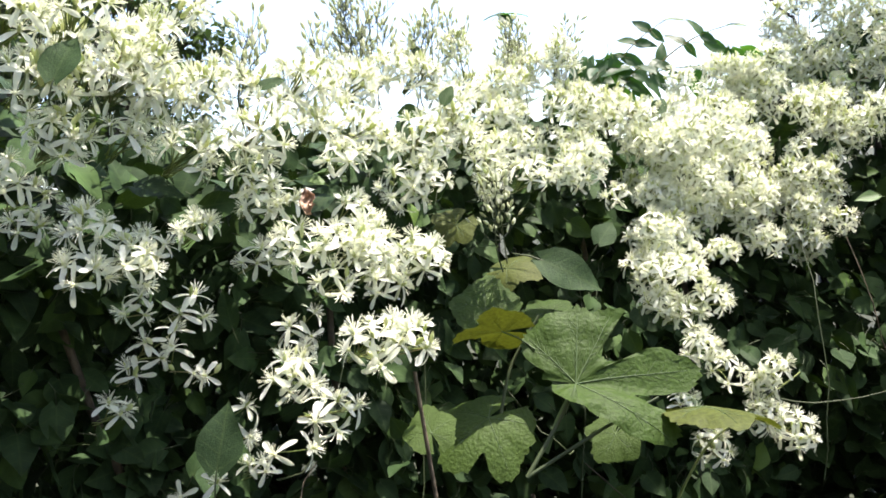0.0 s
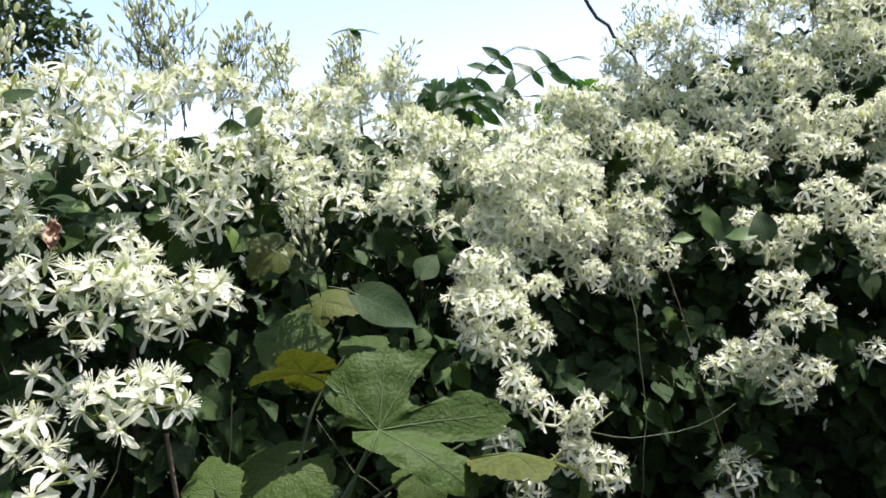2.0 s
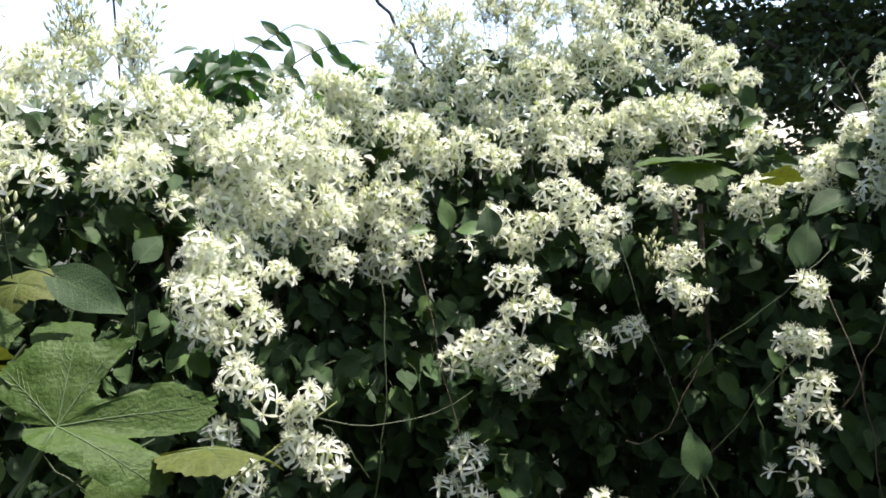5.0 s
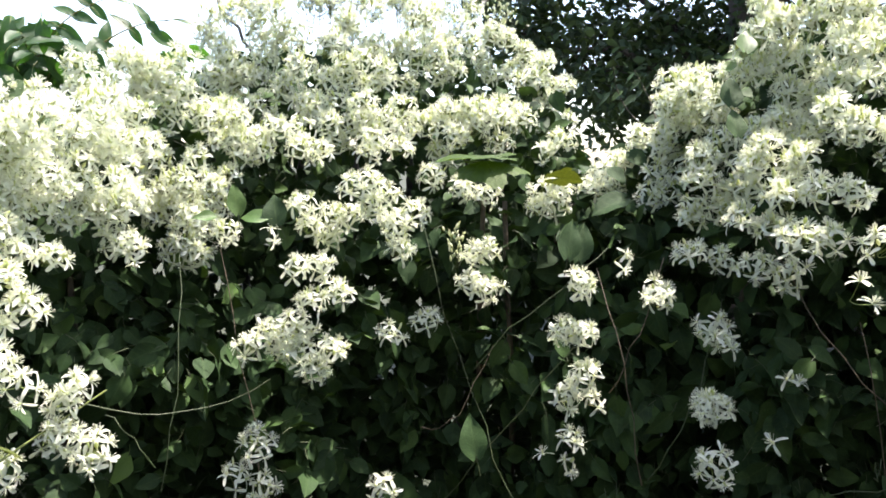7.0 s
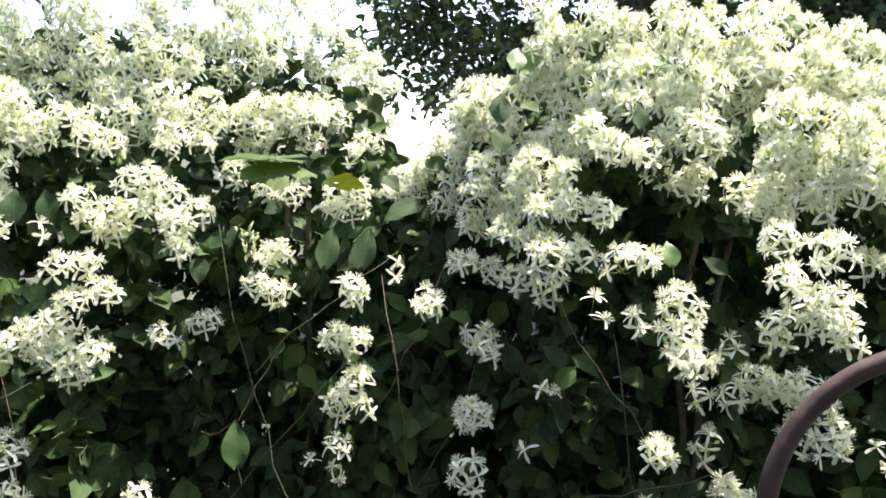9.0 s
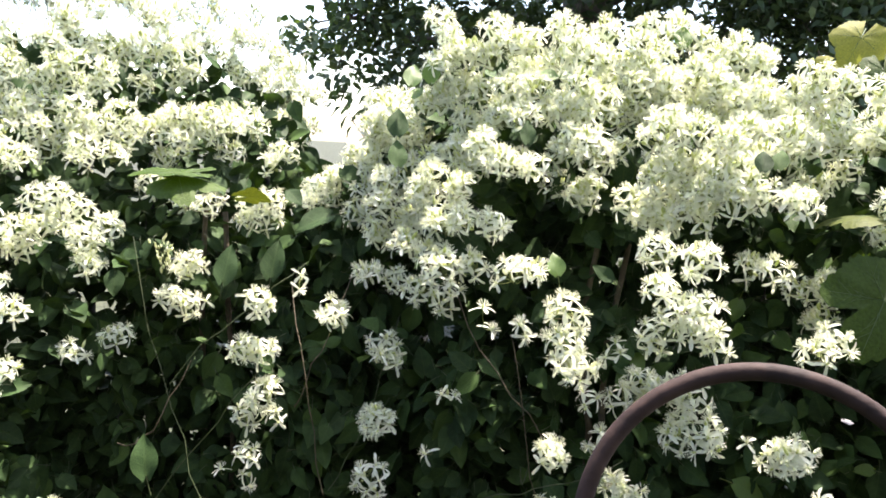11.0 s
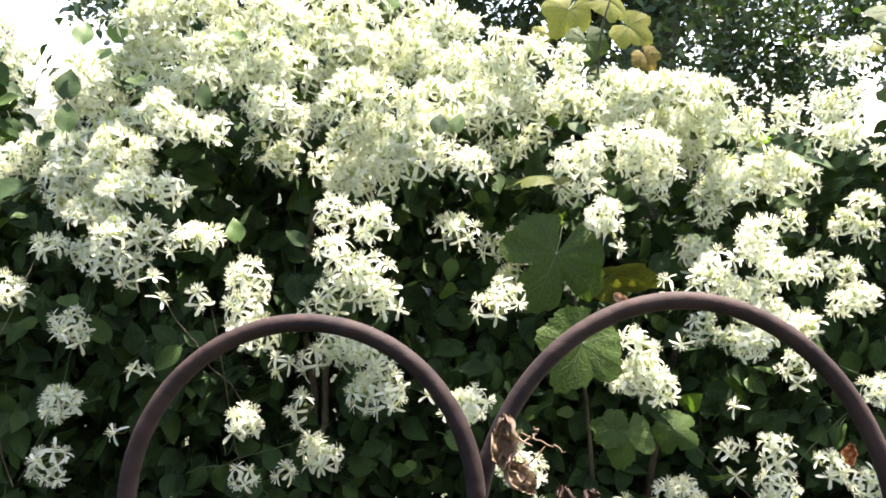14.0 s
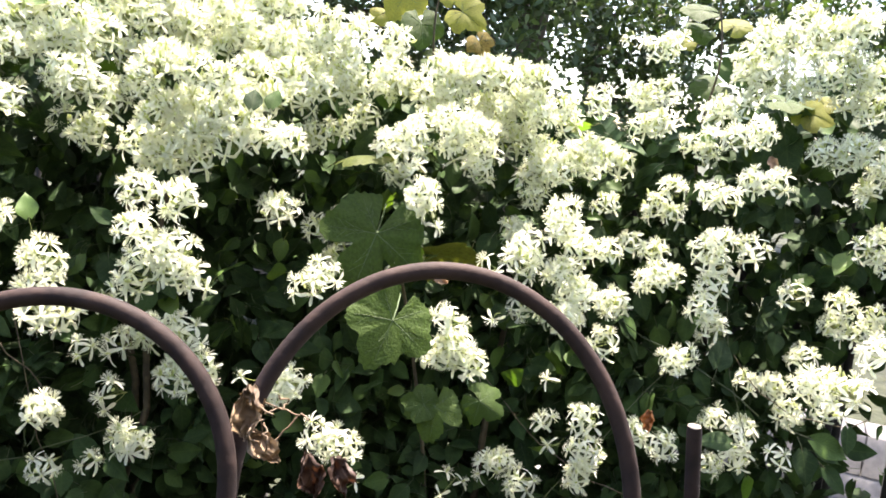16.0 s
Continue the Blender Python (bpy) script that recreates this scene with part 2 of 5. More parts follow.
def strip_grid(rows, cols):
    return np.array([(i * cols + k, i * cols + k + 1, (i + 1) * cols + k + 1, (i + 1) * cols + k) for i in range(rows - 1) for k in range(cols - 1)])


def holder(name, x, y, z=0.0):
    ob = new(name)
    ob.location = (x, y, z)
    return ob


def child(name, mesh, parent, label="", kind=""):
    ob = new(name, mesh)
    ob.parent = parent
    up = parent
    at = Vector((0, 0, 0))
    while up is not None:
        at += up.location
        up = up.parent
    ob.matrix_parent_inverse = Matrix.Translation(-at)
    return tagged(ob, label=label, kind=kind)


# ---- templates: flower, bud, leaf ----
def flower_template(rng):
    """Four spoon-shaped petals that bend back, an upright tuft of stamens and a small heart. Faces +z."""
    bag = Bag()
    turn0 = rng.uniform(0, np.pi)
    rows = 7
    s = np.array([0.0, 0.18, 0.38, 0.58, 0.78, 0.93, 1.0])
    prof = np.array([0.30, 0.52, 0.78, 0.97, 1.0, 0.70, 0.18])
    for k in range(4):
        ang = turn0 + k * np.pi / 2 + rng.normal(0, 0.14)
        length, width = rng.uniform(0.0140, 0.0172), rng.uniform(0.0016, 0.0023)
        rise, droop, twist = rng.uniform(0.0, 0.35), rng.uniform(0.15, 0.75), rng.normal(0, 0.35)
        v = []
        for i in range(rows):
            x = length * s[i] * (1 - 0.10 * s[i])
            z = length * (rise * s[i] - droop * s[i] ** 2)
            for c in (-1, 0, 1):
                y = c * width * prof[i]
                v.append((x, y, z - (0.0007 if c == 0 else 0.0) + twist * y * s[i]))
        v = np.array(v)
        rot = np.array([[np.cos(ang), np.sin(ang), 0], [-np.sin(ang), np.cos(ang), 0], [0, 0, 1]])
        bag.add(v @ rot, strip_grid(rows, 3), 0)
    for k in range(36):
        ang, lean = rng.uniform(0, 2 * np.pi), rng.uniform(0.05, 1.25)
        length = rng.uniform(0.0070, 0.0118)
        d = np.array([np.sin(lean) * np.cos(ang), np.sin(lean) * np.sin(ang), np.cos(lean)])
        side = unit(cross(d, (np.cos(ang + 1.3), np.sin(ang + 1.3), 0.3)))
        v = []
        for f, w in ((0.05, 0.00020), (0.70, 0.00018), (0.78, 0.00040), (1.0, 0.00030)):
            c = d * length * f + np.array([0, 0, 0.0012 * f * (1 - f)])
            v += [c - side * w, c + side * w]
        bag.add(v, [(0, 1, 3, 2), (2, 3, 5, 4), (4, 5, 7, 6)], 1)
    tv, tq = tube([(0, 0, -0.001), (0, 0, 0.0025), (0, 0, 0.0055)], [0.0012, 0.0014, 0.0004], 5)
    bag.add(tv, tq, 2)
    return bag.arrays()


def bud_template(rng):
    length, r = rng.uniform(0.0080, 0.0115), rng.uniform(0.0016, 0.0023)
    bag = Bag()
    v, q = tube([(0, 0, length * f) for f in (-0.05, 0.12, 0.4, 0.7, 1.0)], [r * 0.3, r * 0.7, r, r * 0.85, r * 0.15], 6)
    bag.add(v, q, 2)
    return bag.arrays()


def leaf_template(rng, width=0.62, cup=0.25, wave=0.03, rows=8):
    """A pointed, heart-based leaf of length 1 along +y, face up +z, with its short stalk."""
    s = np.linspace(0, 1, rows)
    prof = np.sin(np.pi * np.clip(s, 0, 1) ** 0.62) ** 0.85
    prof[0], prof[-1] = 0.22, 0.015
    cols = 5
    curl, ph = rng.uniform(0.05, 0.32), rng.uniform(0, 6.28)
    v, uv = [], []
    for i in range(rows):
        for c in range(cols):
            k = c / (cols - 1) * 2 - 1
            x = k * prof[i] * width / 2
            y = s[i] - (0.10 * abs(k) if i == 0 else 0) - 0.04 * abs(k)
            z = cup * abs(x) - curl * s[i] ** 2 * 0.6 + wave * math.sin(ph + 9 * s[i] + 2 * k) * abs(k)
            v.append((x, y, z))
            uv.append((k * prof[i] * 0.5, s[i]))
    bag = Bag()
    bag.add(v, strip_grid(rows, cols), 0, np.array(uv))
    tv, tq = tube([(0, -0.45, -0.16), (0, -0.2, -0.03), (0, 0.02, 0)], [0.014, 0.014, 0.012], 3)
    bag.add(tv, tq, 1)
    return bag.arrays()


rng = np.random.default_rng(11)
FLOWERS = [flower_template(rng) for _ in range(10)]
BUDS = [bud_template(rng) for _ in range(5)]
LEAVES = [leaf_template(rng, rng.uniform(0.55, 0.78), rng.uniform(0.1, 0.4)) for _ in range(8)]


def template_mesh(name, tpl, materials):
    bag = Bag()
    bag.add(*tpl)
    return bag.mesh(name, materials)


FLOWER_MESH = [template_mesh("flower", t, [PETAL, STAMEN, BUD]) for t in FLOWERS]
LEAF_MESH = [template_mesh("leaf", t, [LEAF, PETIOLE]) for t in LEAVES]
YOUNG_SUNLIT_MESH = [template_mesh("leaf", t, [YOUNG_SUNLIT, STALK]) for t in LEAVES]

# ---- ground and far things ----
HUB = np.array([0.4, -0.1])  # the hedge bends round this spot


def ground_sheet():
    bag = Bag()
    k = 61
    g = np.sinh(np.linspace(-7.5, 7.5, k)) / np.sinh(7.5) * 600
    v = []
    for a in g:
        for b in g:
            d = math.hypot(a, b)
            v.append((a, b, 0.02 * noise.noise(Vector((a * 1.3, b * 1.3, 0.0))) * min(1, d)))
    bag.add(v, strip_grid(k, k), 0)
    ob = new("ground", bag.mesh("ground", [SOIL]))
    tagged(ob, "dark garden soil patched with short weeds", "ground", kind="structure")


ground_sheet()


def box(bag, lo, hi, m=0, chamfer=0.004):
    """A box with chamfered upright and lying edges."""
    lo, hi = np.asarray(lo, float), np.asarray(hi, float)
    c = min(chamfer, float(min(hi - lo)) * 0.3)
    rings = []
    for z, ins in ((lo[2], c), (lo[2] + c, 0), (hi[2] - c, 0), (hi[2], c)):
        x0, y0, x1, y1 = lo[0] + ins, lo[1] + ins, hi[0] - ins, hi[1] - ins
        rings += [(x0, y0, z), (x1, y0, z), (x1, y1, z), (x0, y1, z)]
    q = [(i * 4 + k, i * 4 + (k + 1) % 4, i * 4 + 4 + (k + 1) % 4, i * 4 + 4 + k) for i in range(3) for k in range(4)]
    q += [(3, 2, 1, 0), (12, 13, 14, 15)]
    bag.add(rings, q, m)


# ---- unseen wall, added behind the camera to dim sky light on the hedge ----
# its grey sets how much soft light comes back onto the leaves
SIDING = solid("sky_block_grey", (0.10, 0.106, 0.11), (0.15, 0.157, 0.16), 0.85, 8.0, 0.4, dist=0.006)


def sky_block_wall():
    bag = Bag()
    box(bag, (-4.0, -0.12, -0.1), (3.3, 0.12, 5.2), 0, 0.01)
    ob = new("wall_sky_block", bag.mesh("wall_sky_block", [SIDING]))
    ob.matrix_world = pose(-0.75, -1.95, 0, 0, 0, -32)
    tagged(ob, "plain grey wall, added unseen to block sky light", "wall", kind="structure")


sky_block_wall()


# ---- clematis hedge ----
# distance of the leafy face from the hub, by bearing (rows) and height (columns)
FACE_Z = (0.0, 1.20, 1.38, 1.53, 1.70)
FACE = {
    -100: (1.25, 1.22, 1.18, 1.18), -75: (1.06, 1.06, 0.98, 0.97), -60: (1.06, 1.06, 0.98, 0.98), -50: (1.06, 1.06, 1.00, 1.00), -40: (1.05, 1.05, 1.00, 1.02),
    -30: (1.05, 1.05, 1.03, 1.08), -20: (1.02, 1.09, 1.12, 1.18), -10: (1.00, 1.09, 1.14, 1.22), 0: (1.02, 1.15, 1.25, 1.32),
    10: (1.02, 1.08, 1.24, 1.40), 20: (1.04, 1.11, 1.30, 1.48), 30: (0.95, 1.00, 1.20, 1.50), 40: (0.89, 0.94, 1.02, 1.10),
    50: (0.86, 0.87, 0.94, 1.04), 60: (0.89, 0.91, 0.98, 1.09), 70: (0.95, 1.01, 1.05, 1.16), 80: (1.03, 1.08, 1.14, 1.26),
    90: (1.14, 1.22, 1.30, 1.48), 100: (1.32, 1.40, 1.45, 1.60), 112: (1.50, 1.55, 1.62, 1.75),
}
CREST = {-100: 1.62, -75: 1.70, -46: 1.68, -40: 1.62, -32: 1.60, -25: 1.62, -16: 1.62, -10: 1.62, -6: 1.56, 0: 1.58, 6: 1.64, 10: 1.71, 19: 1.75, 28: 1.75,
         34: 1.66, 36: 1.50, 39: 1.53, 43: 1.62, 47: 1.70, 60: 1.73, 66: 1.70, 74: 1.65, 84: 1.62, 91: 1.58, 95: 1.64, 100: 1.74, 112: 1.74}
BEARINGS = np.array(sorted(FACE))
FACE_T = np.array([(FACE[b][0], *FACE[b]) for b in BEARINGS])


def face(bearing, z):
    """Radius of the hedge's face at a bearing in degrees and a height."""
    col = [np.interp(bearing, BEARINGS, FACE_T[:, i]) for i in range(5)]
    return float(np.interp(z, FACE_Z, col))


def crest(bearing):
    k = sorted(CREST)
    return float(np.interp(bearing, k, [CREST[i] for i in k]))


def spot(bearing, r, z):
    a = radians(bearing)
    return np.array([HUB[0] + r * math.sin(a), HUB[1] + r * math.cos(a), z])


def bearing_of(p):
    return math.degrees(math.atan2(p[0] - HUB[0], p[1] - HUB[1]))


def outward(p):
    return unit(np.array([HUB[0] - p[0], HUB[1] - p[1], 0.0]))


PARTS_OF_HEDGE = [
    (-95, -20, "white-flowered clematis vine with airy sprays and pale buds"),
    (-20, 5, "clematis vine with a bright hanging cascade of white flowers"),
    (5, 37, "rounded mound of clematis in dense creamy white bloom"),
    (37, 76, "tall clematis mound with sunlit white flowers and dark leaves"),
    (76, 112, "thinner clematis growth with white clusters over a black fence"),
]
VINES = []
for lo, hi, text in PARTS_OF_HEDGE:
    base = spot((lo + hi) / 2, face((lo + hi) / 2, 0) + 0.12, 0.0)
    VINES.append((lo, hi, tagged(holder("clematis_vine", *base), text, "climbing plant", "clematis along the fence")))


def vine_for(p):
    b = bearing_of(p)
    for lo, hi, ob in VINES:
        if b < hi:
            return ob
    return VINES[-1][2]


def leaf_axes(p, rng, up=0.45, spread=0.62, hang=0.55):
    n = outward(p) * 0.75 + np.array([0, 0, up]) + rng.normal(0, spread, 3)
    t = np.array([0, 0, -hang]) + outward(p) * 0.55 + rng.normal(0, 0.65, 3)
    return turn_to(n, t)


def hollow(p):
    """How far the leaves stand back here: pockets between the shoots."""
    a = noise.noise(Vector((p[0] * 9 + 3, p[1] * 9, p[2] * 11)))
    b = noise.noise(Vector((p[0] * 22, p[1] * 22 + 5, p[2] * 24)))
    return 0.04 * min(1.0, max(0.0, (1.56 - p[2]) / 0.10)) + min(0.12, max(0.0, 0.040 + 0.15 * a + 0.06 * b))


def foliage():
    """Leaves: those of the front as pieces of their own, the depth of the hedge joined."""
    rng = np.random.default_rng(5)
    for lo, hi, vine in VINES:
        inner = Bag()
        arc = (hi - lo) * math.pi / 180
        # single leaves on the face
        for k in range(int(290 * arc / 0.95) if arc < 0.95 else 290):
            b = rng.uniform(lo, hi)
            z = rng.uniform(1.02, min(1.60, crest(b)))
            p = spot(b, face(b, z) + rng.uniform(-0.01, 0.05) + hollow(spot(b, face(b, z), z)), z)
            if b > 103 and z < 1.27 and rng.uniform() < 0.8:
                continue
            size = rng.uniform(0.026, 0.046)
            # more of these past bearing 62: their paler colour imitates sunlit leaves
            young = rng.uniform() < (0.2 if b > 62 else 0.03)
            ob = child("leaf", (YOUNG_SUNLIT_MESH if young else LEAF_MESH)[rng.integers(8)], vine)
            ob.matrix_basis = matrix(leaf_axes(p, rng), p, size)
        # the thickness behind
        thick = 0.30 if lo > 30 else 0.27
        count = int((12500 if lo > 30 else 11000) * arc)
        for k in range(count):
            b = rng.uniform(lo, hi)
            top = crest(b)
            z = top - (top - 0.9) * rng.uniform(0, 1) ** 0.9
            if b > 103 and z < 1.27 and rng.uniform() < 0.93:
                continue
            p = spot(b, face(b, z) + 0.03 + hollow(spot(b, face(b, z), z)) + thick * rng.uniform(0, 1) ** 1.1, z)
            tpl = LEAVES[rng.integers(8)]
            inner.add(place(tpl[0], leaf_axes(p, rng, 0.5, 0.65), p, rng.uniform(0.026, 0.048)), tpl[1], tpl[2], tpl[3])
        for k in range(int(1500 * arc)):
            b = rng.uniform(lo, hi)
            z = rng.uniform(0.04, 0.98)
            if b > 97:
                continue
            p = spot(b, face(b, z) + 0.2 * rng.uniform(0, 1) ** 1.2, z)
            tpl = LEAVES[rng.integers(8)]
            inner.add(place(tpl[0], leaf_axes(p, rng, 0.7, 0.6), p, rng.uniform(0.05, 0.08)), tpl[1], tpl[2], tpl[3])
        child("foliage", inner.mesh("foliage", [LEAF, PETIOLE]), vine, "dense dark green heart-shaped leaves", "stuff")
        # woody and green stems
        for k in range(6):
            b = rng.uniform(lo, hi)
            bag = Bag()
            z0, z1 = rng.uniform(0.95, 1.25), rng.uniform(1.15, 1.45)
            b1 = b + rng.uniform(-14, 14)
            a = spot(b, face(b, z0) - 0.01, z0)
            c = spot(b1, face(b1, z1) + 0.01, z1)
            v, q = tube(bend(a, c, outward(a) * rng.uniform(0, 0.04) + np.array([0, 0, rng.uniform(-0.04, 0.03)]), rng, 9, 0.0025), np.linspace(0.0009, 0.0006, 9), 5)
            bag.add(v, q, 0)
            child("stem", bag.mesh("stem", [PETIOLE if rng.uniform() < 0.6 else TWIG]), vine)
        for k in range(3):
            b = rng.uniform(lo + 3, hi - 3)
            bag = Bag()
            a = spot(b, face(b, 0) + 0.15, -0.02)
            c = spot(b + rng.uniform(-5, 5), face(b, 1.4) + 0.15, 1.45)
            v, q = tube(bend(a, c, rng.normal(0, 0.04, 3), rng, 12, 0.008), np.linspace(0.011, 0.004, 12), 7)
            bag.add(v, q, 0)
            child("trunk", bag.mesh("trunk", [TWIG]), vine, "twisting woody brown vine stem")


SPRAY_RNG = np.random.default_rng(23)


def bud_tree(bag, p, w, h, side, up, out, rng):
    """An airy panicle: one stalk that forks into pairs of thin twigs with pointed buds at their ends."""
    root = p - up * (h + 0.05) - out * 0.02 + side * rng.normal(0, 0.01)
    stem = bend(root, p + up * h * 0.6, side * rng.normal(0, 0.008), rng, 9, 0.0006)
    bag.add(*tube(stem, np.linspace(0.0008, 0.00045, 9), 4), 3)
    ends = [(stem[-1], up)]
    for i in range(3, 9):
        for sgn in (-1, 1):
            reach = (1.15 - 0.09 * i) * w * rng.uniform(0.7, 1.25)
            tip = stem[i] + side * sgn * reach * rng.uniform(0.5, 1.0) + out * rng.normal(0, 0.5) * reach + up * rng.uniform(0.3, 0.9) * reach
            arm = bend(stem[i], tip, -up * 0.003, rng, 5, 0.0004)
            bag.add(*tube(arm, np.linspace(0.00045, 0.0003, 5), 3), 3)
            ends.append((tip, up + side * sgn * 0.3))
            for j in (2, 3):
                end = arm[j] + up * rng.uniform(0.010, 0.020) + side * rng.normal(0, 0.007) + out * rng.normal(0, 0.007)
                bag.add(*tube([arm[j], (arm[j] + end) / 2 + side * rng.normal(0, 0.001), end], 0.0003, 3), 3)
                ends.append((end, end - arm[j]))
    for q, way in ends:
        tpl = BUDS[rng.integers(5)]
        bag.add(place(tpl[0], turn_to(unit(way) + rng.normal(0, 0.2, 3), rng.normal(0, 1, 3)), q, rng.uniform(0.70, 1.0)), tpl[1], tpl[2], tpl[3])


def spray(kind, x, y, z, w, h):
    """Panicles of flowers round a spot, w and h their half width and half height.
    m: dense blossom, c: open cluster of single flowers, s: sparse, b: buds on stalks."""
    rng = SPRAY_RNG
    p = np.array([x, y, z])
    out = outward(p)
    side = cross(out, (0, 0, 1.0))
    up = np.array([0, 0, 1.0])
    vine = vine_for(p)
    mats = [PETAL, STAMEN, BUD, STALK]
    bag = Bag()
    if kind == "b":
        for k in range(max(1, int(round(w / 0.017)))):
            c = p + side * rng.uniform(-0.6, 0.6) * w + out * rng.normal(0, 0.012)
            bud_tree(bag, c, w * rng.uniform(0.6, 0.9), h * rng.uniform(0.8, 1.3), side, up, out, rng)
        child("bud_spray", bag.mesh("bud_spray", [PETAL, STAMEN, SKYBUD, PETIOLE]), vine, "pale green pointed buds on thin forking stalks")
        return
    per = {"m": 1.65e-4, "c": 1.75e-4, "s": 4.6e-4}[kind]
    if kind == "m" and (bearing_of(p) < -12 or 6 < bearing_of(p) < 37):
        per = 2.1e-4
    count = max(1, int(round(math.pi * w * h / per)))
    heads = max(1, int(round(count / {"m": 9.0, "c": 8.0, "s": 3.0}[kind])))
    deep = 0.40 * (w + h) / 2
    centres = []
    for k in range(heads):
        best = None
        for attempt in range(8):
            a, r = rng.uniform(0, 2 * np.pi), math.sqrt(rng.uniform(0, 1)) * 1.08
            q = p + side * r * math.cos(a) * max(0.0, w - 0.014) + up * r * math.sin(a) * max(0.0, h - 0.014) + out * (rng.uniform(-1, 1) * 0.012 + deep * (math.sqrt(max(0.0, 1 - r * r)) - 0.6))
            d = min((float(np.sum((c - q) ** 2)) for c in centres), default=1.0)
            if best is None or d > best[0]:
                best = (d, q)
        centres.append(best[1])
    name = "blossom_mass" if kind == "m" else "panicle"
    for i, c in enumerate(centres):
        if kind != "m":
            bag = Bag()
        mine = count // heads + (1 if i < count % heads else 0)
        lean = unit(up * 0.60 + out * 0.72 + rng.normal(0, 0.22, 3))
        dome = math.sqrt(mine * per / (2 * math.pi)) * rng.uniform(1.0, 1.3)
        root = c - out * (dome * 0.8 + 0.022) - lean * 0.006 - up * 0.006
        taken = []
        for k in range(mine):
            best = None
            for attempt in range(7):
                d = unit(rng.normal(0, 1, 3))
                if float(d @ lean) < -0.15:
                    d = d - 2 * lean * float(d @ lean)
                gap = min((float(np.sum((e - d) ** 2)) for e in taken), default=4.0)
                if best is None or gap > best[0]:
                    best = (gap, d)
            d = best[1]
            taken.append(d)
            q = c + d * dome * rng.uniform(0.75, 1.15)
            axes = turn_to(d * 0.75 + lean * 0.45 + up * 0.12 + rng.normal(0, 0.22, 3), rng.normal(0, 1, 3))
            bag.add(*tube(bend(root + rng.normal(0, 0.002, 3), q - axes[2] * 0.001, -axes[2] * 0.004, rng, 4), 0.00050, 3), 3)
            size = rng.uniform(0.92, 1.14)
            if kind == "m":
                tpl = FLOWERS[rng.integers(10)]
                bag.add(place(tpl[0], axes, q, size), tpl[1], tpl[2], tpl[3])
            else:
                PENDING.append((q, axes, size, rng.integers(10)))
        share = {"m": 1.2, "c": 0.35, "s": 0.3}[kind]
        for k in range(int(mine * share + rng.uniform())):
            d = unit(lean + rng.normal(0, 0.65, 3))
            q = c + d * dome * rng.uniform(0.4, 1.15)
            tpl = BUDS[rng.integers(5)]
            bag.add(place(tpl[0], turn_to(d * 0.6 + up * 0.5 + rng.normal(0, 0.2, 3), rng.normal(0, 1, 3)), q, rng.uniform(0.7, 1.1)), tpl[1], tpl[2], tpl[3])
            bag.add(*tube(bend(root + rng.normal(0, 0.002, 3), q, out * 0.003, rng, 4), 0.00045, 3), 3)
        if kind == "m":
            continue
        ob = child(name, bag.mesh(name, mats), vine)
        while PENDING:
            q, axes, size, n = PENDING.pop()
            fl = new("flower", FLOWER_MESH[n])
            fl.parent = ob
            fl.matrix_parent_inverse = Matrix.Identity(4)
            fl.matrix_basis = matrix(axes, q, size)
    if kind == "m":
        child(name, bag.mesh(name, mats), vine, "dense creamy white blossom with pale buds", "stuff")


PENDING = []


